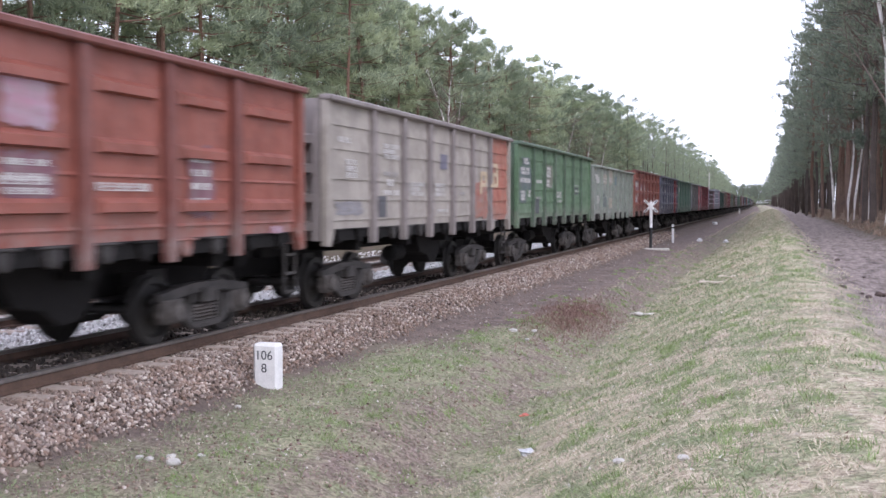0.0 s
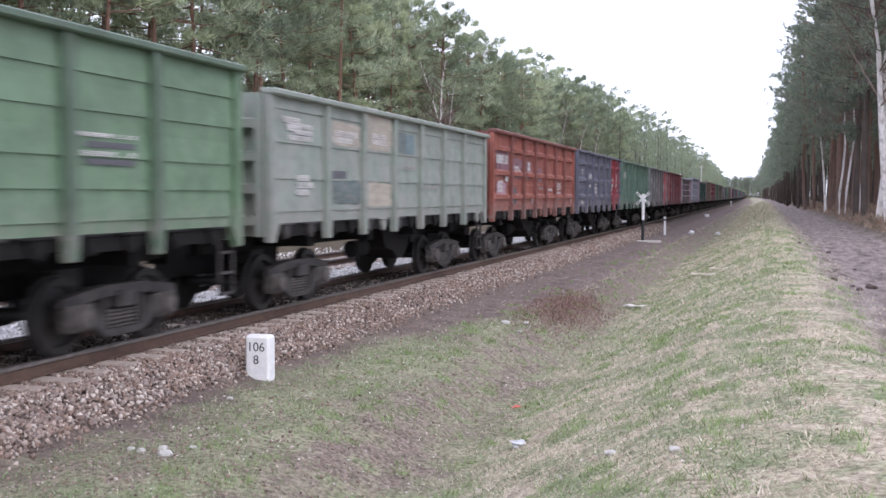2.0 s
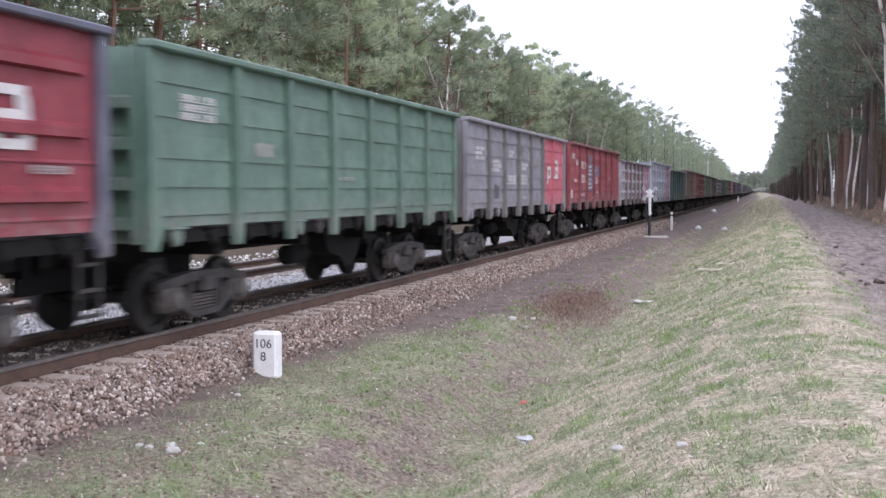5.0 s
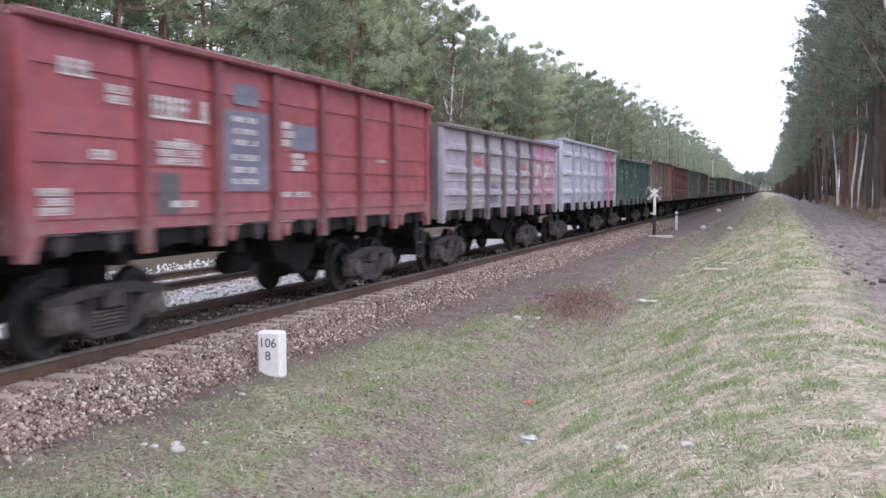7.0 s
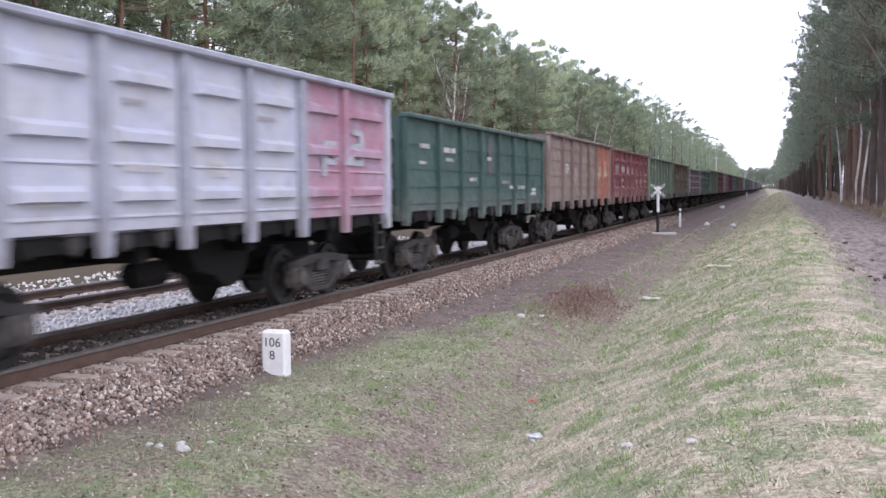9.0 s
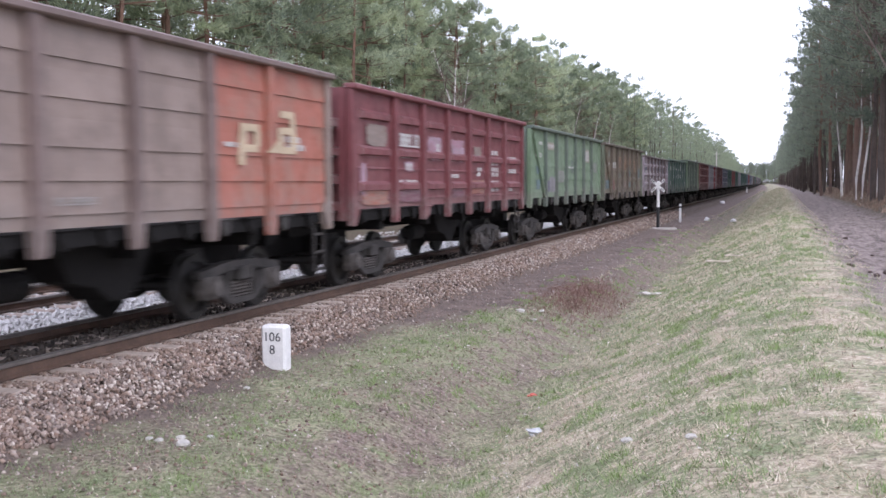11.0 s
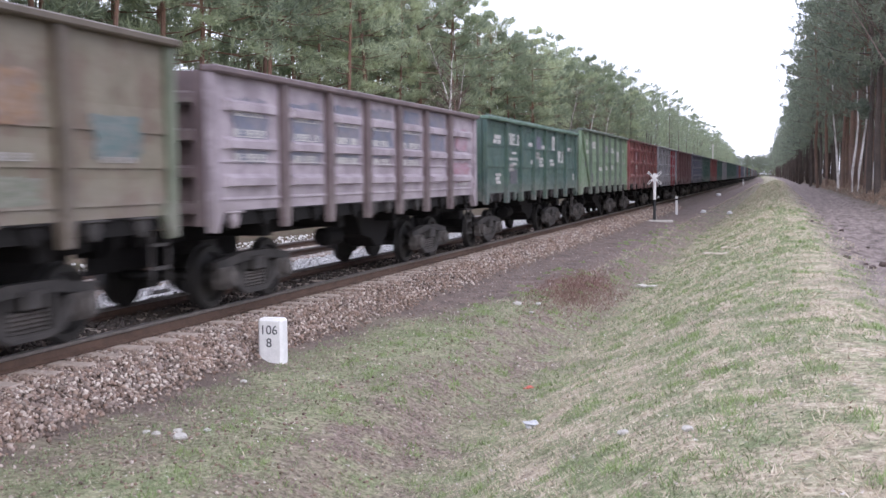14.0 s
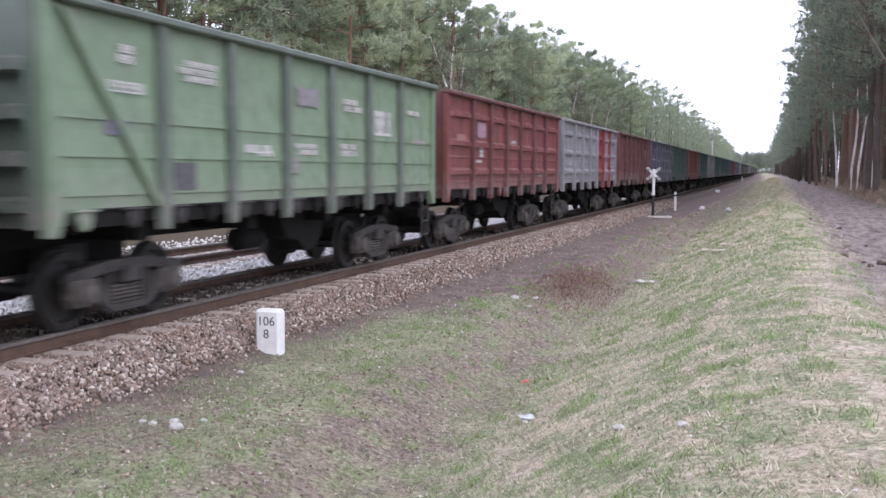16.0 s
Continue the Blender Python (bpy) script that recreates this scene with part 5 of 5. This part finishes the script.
    thin_tall = [pine(60 + i, 24.5 + i, 0.22, 3.0, 24, 5, 9, 0.75, "pine", 0.095, 5) for i in range(3)]
    bushy = [pine(70 + i, 6.5 + i, 0.04, 2.0, 16, 4, 7, 0.8, "pine", 0.11, 5) for i in range(2)]

    def plant(meshes, x, y, label, group, size, bark=BARK, leaf=NEEDLES):
        m = Matrix.Translation((x, y, soil(x, y))) @ Matrix.Rotation(rng.uniform(0, 6.28), 4, "Z")
        root = tree_thing("pine_tree", meshes[0], meshes[1], bark, leaf, label, group, m)
        root.scale = (size, size, size * rng.uniform(0.94, 1.08))

    far = {"crown": ([], []), "bluish": ([], []), "trunk": ([], [])}
    shapes = {}

    def sow(meshes, x, y, size, crown="crown"):
        """A far tree, joined with the others."""
        a = rng.uniform(0, 6.28)
        turn = np.array([[math.cos(a), -math.sin(a), 0], [math.sin(a), math.cos(a), 0], [0, 0, 1]]) * size
        for kind, me in (("trunk", meshes[0]), (crown, meshes[1])):
            if me.name not in shapes:
                shapes[me.name] = arrays(me)
            v, t = shapes[me.name]
            vs, ts = far[kind]
            ts.append(t + far_count[kind])
            vs.append(v @ turn.T + np.array([x, y, soil(x, y)]))
            far_count[kind] += len(v)

    far_count = {"crown": 0, "bluish": 0, "trunk": 0}
    # the wood beyond the second track
    for row, x0 in enumerate((-30.5, -34.0, -38.0)):
        y = 18.0 + row * 2
        while y < (220, 170, 130)[row]:
            i = int(rng.integers(5))
            tall_as = rng.uniform(20.5, 24.0) if y < -2.72 * x0 else rng.uniform(16.8, 19.6) if y < -4.2 * x0 else rng.uniform(17.5, 21.0)
            plant(left[i], x0 + rng.uniform(-1.6, 1.6), y, "tall Scots pine with ragged green crown beyond the tracks", "pines beyond the tracks", tall_as / (17.0 + i * 0.8))
            y += rng.uniform(3.0, 5.4) if row == 0 else rng.uniform(3.8, 6.8)
    for x0, y0, gap in ((-43.0, 25.0, 3.4),):
        y = y0
        while y < 170:
            sow(thin[int(rng.integers(3))], x0 + rng.uniform(-2, 2), y, rng.uniform(0.85, 1.0))
            y += rng.uniform(0.7, 1.3) * gap
    for x0, y in ((-27.5, 200.0), (-33.0, 160.0)):
        while y < 950:
            sow(thin[int(rng.integers(3))], x0 + rng.uniform(-1.8, 1.8) + bend(y), y, rng.uniform(0.9, 1.25))
            y += rng.uniform(3.2, 5.6) + (y - 150) * 0.012
    # the wood beside the dirt road, its backlight put into darker, bluer needles
    for row, x0 in enumerate((7.0, 10.5, 15.0)):
        y = 48.0 + row * 5
        while y < 170:
            i = int(rng.integers(4))
            plant(tall[i], x0 - (1.2 if y > 110 else 0) + rng.uniform(-1.2, 1.3) + bend(y), y, "tall straight pine beside the dirt road", "pines beside the dirt road", rng.uniform(0.88, 1.08), BARK if rng.random() < 0.65 else DARKBARK, SHADE_HAZE_NEEDLES)
            y += rng.uniform(3.6, 8.0)
    for x0 in (19.5, 27.0, 38.0):
        y = 60.0
        while y < 230:
            sow(thin_tall[int(rng.integers(3))], x0 + rng.uniform(-2.5, 2.5), y, rng.uniform(0.85, 1.0), "bluish")
            y += rng.uniform(3.4, 6.6)
    for x0 in (5.4, 10.0, 16.0):
        y = 170.0
        while y < 950:
            sow(thin_tall[int(rng.integers(3))], x0 + rng.uniform(-1.3, 1.3) + bend(y), y, rng.uniform(0.86, 1.06), "bluish")
            y += rng.uniform(3.6, 6.4) + (y - 170) * 0.014
    # young growth under the trees
    for k in range(240):
        y = rng.uniform(90, 420)
        sow(bushy[k % 2], rng.uniform(13 + y * 0.02, 24 + y * 0.13) + bend(y), y, rng.uniform(0.6, 1.2))
    for k in range(120):
        y = rng.uniform(30, 300)
        sow(bushy[k % 2], rng.uniform(-46, -33), y, rng.uniform(0.6, 1.2))
    for k in range(60):
        y = rng.uniform(930, 1000)
        sow(bushy[k % 2], rng.uniform(-40, 30) + bend(y), y, rng.uniform(0.8, 1.6))
    # the wood that closes the view, its haze put into the bluish needles
    for k in range(420):
        y = rng.uniform(960, 1150)
        sow(thin[int(rng.integers(3))], rng.uniform(-70, 50) + bend(y), y, rng.uniform(0.9, 1.1), "bluish")
    bulk("far_pine_crowns", np.concatenate(far["crown"][0]), np.concatenate(far["crown"][1]), NEEDLES, "dark green crowns of the distant pine woods", "forest")
    bulk("far_bluish_crowns", np.concatenate(far["bluish"][0]), np.concatenate(far["bluish"][1]), SHADE_HAZE_NEEDLES, "distant pine crowns coloured darker and bluer for backlight and haze", "forest")
    bulk("far_pine_trunks", np.concatenate(far["trunk"][0]), np.concatenate(far["trunk"][1]), DARKBARK, "brown trunks of the distant pine woods", "forest")

    # birches at both edges; undergrowth
    birch = [bare_tree(80 + i, 13.0 + i, 30, (0.11, 0.13, 0.15)[i]) for i in range(3)]

    def birch_at(i, x, y, size, turn, lean=0.0):
        m = Matrix.Translation((x, y, soil(x, y))) @ Matrix.Rotation(turn, 4, "Z") @ Matrix.Rotation(radians(lean), 4, "Y")
        root = tree_thing("birch_tree", birch[i][0], birch[i][1], BIRCHBARK, TWIGS, "slender white birch without leaves at the wood's edge", "birches at the wood's edge", m)
        root.scale = (size, size, size)

    for i, x, y, size, turn, lean in ((1, 5.6, 105.0, 1.0, 0.4, -5), (0, 5.75, 87.0, 1.05, 2.0, -4), (0, 5.95, 84.0, 1.05, 3.0, -6), (0, 6.4, 78.0, 0.5, 4.0, -8), (1, 6.0, 57.0, 1.5, 1.0, -7), (1, 6.3, 63.0, 1.5, 5.0, -3),
                                      (2, -24.5, 76.4, 0.86, 1.0, 0), (2, -24.3, 80.7, 0.9, 2.5, 3), (2, -24.6, 74.6, 0.62, 4.0, -14), (1, -25.0, 79.5, 0.8, 5.2, 6), (2, -25.0, 127.0, 0.85, 5.0, 0), (2, -25.0, 138.0, 0.8, 0.5, 3), (2, -26.5, 160.0, 0.85, 0.5, 3)):
        birch_at(i, x, y, size, turn, lean)


grow()


# ---- things beside the line ----
def marker():
    root = new("hectometre_post")
    root.matrix_basis = pose(-6.685, 12.86, -0.64, 0, 0, 2)
    bm = bmesh.new()
    box(bm, -0.185, 0.185, -0.11, 0.11, -0.1, 0.65)
    part("block", bm, WHITEPOST, root, bevel=0.035)
    for words, z, size, x in (("106", 0.43, 0.18, -0.012), ("8", 0.25, 0.18, -0.012)):
        t = bpy.data.curves.new("number", "FONT")
        t.body, t.size, t.align_x, t.extrude = words, size, "CENTER", 0.003
        ob = new("number", t)
        t.materials.append(GREYPAINT)
        ob.parent = root
        ob.matrix_basis = pose(x, -0.113, z, 90, 0, 0)
        tagged(ob, "dark grey painted number")
    return tagged(root, "whitewashed concrete distance post with dark numbers, beside ballast", "distance post")


def crossing_sign():
    root = new("crossing_sign")
    root.matrix_basis = pose(-6.5, 58.6, soil(-6.5, 58.6) + 0.06)
    for name, z0, z1, material in (("lower_pole", 0.0, 1.15, BLACKPAINT), ("upper_pole", 1.15, 2.62, WHITEPOST)):
        bm = bmesh.new()
        bmesh.ops.create_cone(bm, cap_ends=True, segments=12, radius1=0.085, radius2=0.085, depth=z1 - z0, matrix=Matrix.Translation((0, 0, (z0 + z1) / 2)))
        part(name, bm, material, root)
    for a in (-42, 42):
        bm = bmesh.new()
        box(bm, -0.5, 0.5, -0.012, 0.012, -0.065, 0.065)
        arm = part("arm", bm, WHITEPOST, root, bevel=0.004)
        arm.matrix_basis = pose(0, -0.1 - (0.026 if a > 0 else 0), 2.36, 0, a, 0)
        for s in (-1, 1):
            bm = bmesh.new()
            box(bm, s * 0.36 - 0.11, s * 0.36 + 0.11, -0.016, -0.012, -0.03, 0.03)
            part("arm_stripe", bm, DARKMARK, arm)
    return tagged(root, "white crossed-board warning sign on a black and white pole", "railway sign")


def sign_slab():
    bm = bmesh.new()
    box(bm, -0.85, 0.85, -0.4, 0.4, -0.1, 0.07)
    ob = put("concrete_slab", mesh_of("concrete_slab", bm, 0.02), CONCRETE, None, pose(-6.3, 58.3, soil(-6.3, 58.3) + 0.01, 0, 0, 4))
    return tagged(ob, "pale concrete slab under the crossing sign", "slab")


def verge_post(x, y, height, width):
    root = new("verge_post")
    root.matrix_basis = pose(x, y, soil(x, y) - 0.05)
    for name, z0, z1, material in (("shaft", 0, height * 0.78, WHITEPOST), ("band", height * 0.78, height * 0.86, BLACKPAINT), ("cap", height * 0.86, height, WHITEPOST)):
        bm = bmesh.new()
        box(bm, -width / 2, width / 2, -width / 2, width / 2, z0, z1)
        part(name, bm, material, root, bevel=0.008)
    return tagged(root, "short white post with a black band in bare ground", "marker post")


def rock(x, y, size, material, label, seed, name="stone", flat=0.6):
    rng = np.random.default_rng(seed)
    bm = bmesh.new()
    bmesh.ops.create_icosphere(bm, subdivisions=2, radius=size)
    for v in bm.verts:
        v.co *= 1 + 0.35 * noise.noise(v.co / size * 1.3 + Vector((seed, 0, 0)))
        v.co.z *= flat
    ob = put(name, mesh_of(name, bm), material, None, pose(x, y, soil(x, y) + size * flat * 0.3, 0, 0, float(rng.uniform(0, 360))))
    return tagged(ob, label, "stone")


def plank(x, y, length, width, turn, material, label, name="plank"):
    bm = bmesh.new()
    v = []
    for i in range(7):
        q = i / 6 - 0.5
        lift = 0.02 * math.sin(i * 1.7)
        v.append([bm.verts.new((q * length, s * width / 2 * (1 - 0.35 * abs(q)), lift + h)) for s, h in ((-1, 0), (1, 0), (1, 0.035), (-1, 0.035))])
    for a, b in zip(v, v[1:]):
        for k in range(4):
            bm.faces.new((a[k], a[(k + 1) % 4], b[(k + 1) % 4], b[k]))
    bm.faces.new(v[0])
    bm.faces.new(v[-1])
    ob = put(name, mesh_of(name, bm), material, None, pose(x, y, soil(x, y) + 0.03, 0, 0, turn))
    return tagged(ob, label, "debris")


def crumple(x, y, size, material, label, seed, name):
    """A crumpled scrap of film."""
    bm = bmesh.new()
    bmesh.ops.create_icosphere(bm, subdivisions=2, radius=size)
    for v in bm.verts:
        v.co *= 1 + 0.9 * noise.noise(v.co / size * 2.5 + Vector((seed, 4, 0)))
        v.co.z *= 0.45
    ob = put(name, mesh_of(name, bm), material, None, pose(x, y, soil(x, y) + size * 0.2))
    return tagged(ob, label, "litter")


marker()
crossing_sign()
sign_slab()
verge_post(-6.22, 69.0, 1.25, 0.15)
verge_post(-7.0 + bend(245), 245.0, 1.2, 0.3)


def line_pole(x, y):
    root = new("line_pole")
    root.matrix_basis = pose(x, y, soil(x, y) - 0.1)
    bm = bmesh.new()
    tube(bm, [(0, 0, 0), (0, 0, 6), (0, 0, 12)], [0.26, 0.2, 0.14], 10)
    part("mast", bm, CONCRETE, root)
    bm = bmesh.new()
    box(bm, -0.9, 0.9, -0.06, 0.06, 11.2, 11.35)
    part("cross_arm", bm, CONCRETE, root)
    return tagged(root, "pale concrete line pole against the wood", "utility pole")


line_pole(-18.0 + bend(325), 325.0)
for k, (x, y, s) in enumerate(((-4.81, 73.5, 0.2), (-3.37, 81.8, 0.22), (-6.6, 128.4, 0.32))):
    rock(x, y, s, WHITEPOST, "whitewashed boulder on the grass verge", k, "boulder", 0.9)
for k, (x, y, s) in enumerate(((-5.05, 20.5, 0.09), (-6.41, 11.5, 0.045), (-5.6, 8.76, 0.075), (-5.75, 8.95, 0.05), (-5.9, 8.8, 0.045), (-5.5, 9.1, 0.04), (-6.05, 8.85, 0.04), (-1.2, 8.6, 0.05), (-0.6, 7.7, 0.045), (-4.7, 20.9, 0.07), (-4.6, 19.8, 0.06))):
    rock(x, y, s, LIMESTONE, "pale stone lying in the short grass", 20 + k)
for k in range(12):
    rock(random.gauss(1.75, 0.3), random.gauss(22, 1.6) if k < 7 else random.uniform(24, 45), random.uniform(0.025, 0.09), MUDCLOD, "dark clod of earth at the dirt road's edge", 60 + k, "clod", 0.7)
plank(-1.43, 30.0, 1.1, 0.28, 25, STRAWPLANK, "weathered plank lying on the verge")
plank(-1.1, 30.6, 0.9, 0.12, 35, STRAWPLANK, "weathered plank lying on the verge")
plank(-3.3, 28.1, 0.62, 0.3, -20, CONCRETE, "pale slab fragment in the ditch", "slab_fragment")
crumple(-3.34, 14.3, 0.07, REDLITTER, "crumpled red scrap of litter in the ditch", 1, "litter")
crumple(-2.63, 11.4, 0.1, PLASTIC, "crumpled pale plastic film in the grass", 2, "plastic_film")


# ---- ballast, grass and litter ----
def tumble(rng, n):
    """Random turns."""
    q = rng.normal(0, 1, (n, 4))
    q /= np.linalg.norm(q, axis=1)[:, None]
    w, x, y, z = q.T
    return np.stack([np.stack([1 - 2 * (y * y + z * z), 2 * (x * y - z * w), 2 * (x * z + y * w)], 1), np.stack([2 * (x * y + z * w), 1 - 2 * (x * x + z * z), 2 * (y * z - x * w)], 1),
                     np.stack([2 * (x * z - y * w), 2 * (y * z + x * w), 1 - 2 * (x * x + y * y)], 1)], 1)


def stones(name, places, size, rng, material, label):
    n = len(places)
    cube = np.array([(-1, -1, -1), (1, -1, -1), (1, 1, -1), (-1, 1, -1), (-1, -1, 1), (1, -1, 1), (1, 1, 1), (-1, 1, 1)], float)
    v = cube[None] * rng.uniform(0.45, 1.0, (n, 8, 3)) * rng.uniform(0.5, 1.35, (n, 1, 3)) * size[:, None, None]
    v = np.einsum("nij,nkj->nki", tumble(rng, n), v) + places[:, None]
    f = np.array([(0, 3, 2, 1), (4, 5, 6, 7), (0, 1, 5, 4), (1, 2, 6, 5), (2, 3, 7, 6), (3, 0, 4, 7)])
    return bulk(name, v.reshape(-1, 3), (f[None] + 8 * np.arange(n)[:, None, None]).reshape(-1, 4), material, label, "gravel")


def spread(rng, n, x0, x1, y0, y1, power=1.0):
    """Places that thin out along the line."""
    y = y0 * (y1 / y0) ** rng.uniform(0, 1, n)
    return np.stack([rng.uniform(x0, x1, n), y], 1)


def scatter_ballast():
    rng = np.random.default_rng(11)
    p = spread(rng, 56000, -8.12, -6.5, 6.5, 80)
    keep = (p[:, 0] < -6.95) | (rng.uniform(0, 1, len(p)) < np.clip(1 - (p[:, 0] + 6.95) / 0.25, 0, 1) * 0.7)
    p = p[keep]
    bare = (np.abs((p[:, 1] + 2 + 0.6) % 1.2 - 0.6) < 0.15) & (p[:, 0] < -7.47 + rng.uniform(-0.14, 0.06, len(p)))
    p = p[~bare]
    z = np.interp(p[:, 0], PX, PZ)
    size = rng.uniform(0.014, 0.031, len(p)) * (1 + np.clip(p[:, 1] - 20, 0, 60) * 0.014)
    stones("ballast", np.c_[p, z + 0.012 + rng.uniform(-0.01, 0.025, len(p))], size, rng, BALLAST, "angular brown and grey ballast stones on the track's shoulder")
    p = spread(rng, 9000, -10.6, -8.25, 6.5, 60)
    stones("dark_ballast", np.c_[p, np.interp(p[:, 0], PX, PZ) + rng.uniform(0.02, 0.07, len(p))], rng.uniform(0.02, 0.045, len(p)), rng, SHADEDBALLAST, "ballast stones between the rails, coloured dark for the wagons' shade")
    p = np.concatenate([spread(rng, 9000, -16.2, -10.9, 9, 40), spread(rng, 2500, -19.0, -16.2, 10, 50)])
    stones("pale_ballast", np.c_[p, np.interp(p[:, 0], PX, PZ) + 0.012], rng.uniform(0.025, 0.05, len(p)), rng, PALEBALLAST, "fresh pale ballast stones round the second track")
    p = spread(rng, 4200, -6.85, -3.6, 6.5, 70)
    z = np.array([soil(float(a), float(b)) for a, b in p])
    stones("stray_ballast", np.c_[p, z + 0.004], rng.uniform(0.008, 0.021, len(p)), rng, BALLAST, "stray ballast stones in the dirt beside the track")


def blades(rng, p, length, width, lean, lift=0.0):
    n = len(p)
    z = np.array([soil(float(a), float(b)) for a, b in p]) - 0.004 + lift
    base = np.c_[p, z]
    az = rng.uniform(0, 6.28, n)
    tilt = np.clip(rng.normal(lean, 0.3, n), 0.05, 1.5)
    d = np.stack([np.cos(az) * np.sin(tilt), np.sin(az) * np.sin(tilt), np.cos(tilt)], 1)
    a2 = rng.uniform(0, 6.28, n)
    side = np.stack([np.cos(a2), np.sin(a2), np.zeros(n)], 1) * width[:, None]
    return np.stack([base - side, base + side, base + d * length[:, None]], 1).reshape(-1, 3)


def patch(p, scale, seed):
    return np.array([noise.noise(Vector((float(a) * scale, float(b) * scale * 0.8, seed))) + 0.5 * noise.noise(Vector((float(a) * scale * 2.7, float(b) * scale * 2.7, seed + 9))) for a, b in p])


def lay(name, tri, material, label, category="grass"):
    return bulk(name, tri, np.arange(len(tri)).reshape(-1, 3), material, label, category)


def scatter_grass():
    rng = np.random.default_rng(12)
    p = spread(rng, 460000, -6.8, 1.9, 4.6, 330)
    p[:, 0] += np.array([bend(float(v)) for v in p[:, 1]])
    u = p[:, 0] - np.array([bend(float(v)) for v in p[:, 1]])
    broad, small = patch(p, 0.7, 1.0), patch(p, 2.3, 5.0)
    g = 0.55 * broad + 0.75 * small
    left = u < -3.6
    bare = left & (u < -6.75 + np.clip((p[:, 1] - 15) * 0.2, 0, 1.9) + g * 0.5)
    thin = rng.uniform(0, 1, len(p))
    edge = u > 0.75 + 0.3 * g + 0.45 * broad
    live = ~bare & ~(edge & (thin < 0.8))
    # two faint wheel tracks stay greener along the crest
    tracks = np.exp(-((u + 1.5) / 0.25) ** 2) + np.exp(-((u - 0.05) / 0.25) ** 2)
    lush = 0.5 + 1.7 * g + np.where(left & (p[:, 1] < 24), 0.52, 0.1) + 0.15 * tracks - 0.4 * np.clip((p[:, 1] - 25) / 40, 0, 1) - 0.3 * np.clip((u - 0.2) / 0.5, 0, 1)
    grow_green = rng.uniform(0, 1, len(p)) < np.clip(lush, 0.06, 0.92)
    far = 1 + np.clip(p[:, 1] - 9, 0, 320) * 0.055
    live &= ~((u > -4.6) & (u < -3.5) & (thin < np.where(grow_green, 0.6, 0.9)))
    live &= ~(left & (g < -0.2) & (thin < 0.85))
    live &= ~((g < -0.45) & (thin < 0.5))
    dry = live & ~grow_green & ~(left & (thin < 0.2))
    q = p[dry]
    lay("dry_grass", blades(rng, q, rng.uniform(0.03, 0.1, len(q)) * np.minimum(far[dry], 2.2) ** 0.5, rng.uniform(0.0022, 0.006, len(q)) * far[dry], 1.2), DRYGRASS, "flattened dry straw-coloured winter grass")
    fresh = live & grow_green
    q = p[fresh]
    lay("green_grass", blades(rng, q, rng.uniform(0.025, 0.075, len(q)) * np.minimum(far[fresh], 2.2) ** 0.5, rng.uniform(0.003, 0.0065, len(q)) * far[fresh], 0.95), GREENGRASS, "patches of short green spring grass")
    # taller tufts
    seat = spread(rng, 2600, -5.8, 1.6, 5.0, 60)
    seat = seat[patch(seat, 2.3, 5.0) + 0.5 * patch(seat, 0.7, 1.0) > 0.15]
    q = np.repeat(seat, 30, 0) + rng.normal(0, 0.055, (len(seat) * 30, 2))
    wide = 1 + np.clip(q[:, 1] - 9, 0, 70) * 0.05
    lay("grass_tufts", blades(rng, q, rng.uniform(0.05, 0.12, len(q)), rng.uniform(0.0025, 0.005, len(q)) * wide, 0.75), FRESHGRASS, "ragged tufts of fresh green grass")
    # reddish heather on the ditch's bank
    q = np.c_[rng.normal(-4.5, 0.42, 9000), rng.normal(24.6, 1.9, 9000)]
    lay("heather", blades(rng, q, rng.uniform(0.04, 0.13, len(q)), rng.uniform(0.005, 0.012, len(q)), 0.9), HEATHER, "reddish-brown dead heather on the ditch bank", "heather")
    # dead bracken and saplings along the edge of the wood beside the road
    q = np.c_[5.0 + rng.gamma(1.6, 1.5, 16000), 34 * (170 / 34) ** rng.uniform(0, 1, 16000)]
    q[:, 0] += np.array([bend(float(v)) for v in q[:, 1]])
    q = q[patch(q, 0.5, 31.0) > rng.uniform(-0.6, 0.5, len(q))]
    lay("dead_bracken", blades(rng, q, rng.uniform(0.15, 0.55, len(q)), rng.uniform(0.012, 0.035, len(q)), 0.8), BRACKEN, "brown dead bracken and stalks at the wood's edge", "undergrowth")
    # dead leaves and scraps of stalk
    q = spread(rng, 34000, -6.6, 1.6, 4.6, 55)
    keep = (rng.uniform(0, 1, len(q)) < np.where(q[:, 0] < -2.0, 0.9, 0.3)) & (patch(q, 1.6, 21.0) > rng.uniform(-0.5, 0.5, len(q)))
    q = q[keep]
    lay("dead_leaves", blades(rng, q, rng.uniform(0.015, 0.045, len(q)) * (1 + q[:, 1] * 0.016), rng.uniform(0.005, 0.014, len(q)) * (1 + q[:, 1] * 0.016), 1.3, 0.02), LITTER, "dead leaves and pale scraps strewn over the verge", "leaf litter")


scatter_ballast()
scatter_grass()


# ---- what moves ----
def run(t):
    """Metres that the train has gone."""
    return 14.779 * t + 0.02784 * t * t


def motions():
    for number, w, axles in TRAIN:
        # the couplings are drawn a little tighter towards the rear
        slack = 0.27 if number < 4 else 0.1 if number < 6 else -0.06 if number == 16 else 0.0
        rows = []
        for k in range(17):
            y = 15.12 - LENGTH / 2 + PITCH * number + slack - run(float(k))
            rows.append((float(k), pose(TRACK + bend(y), y, 0, 0, 0, heading(y))))
        walk(w, rows)
        if number < 24:
            for axle in axles:
                home = axle.location.copy()
                walk(axle, [(k / FPS, Matrix.Translation(home) @ Matrix.Rotation(run(k / FPS) / 0.475, 4, "X")) for k in range(16 * FPS + 1)])


motions()
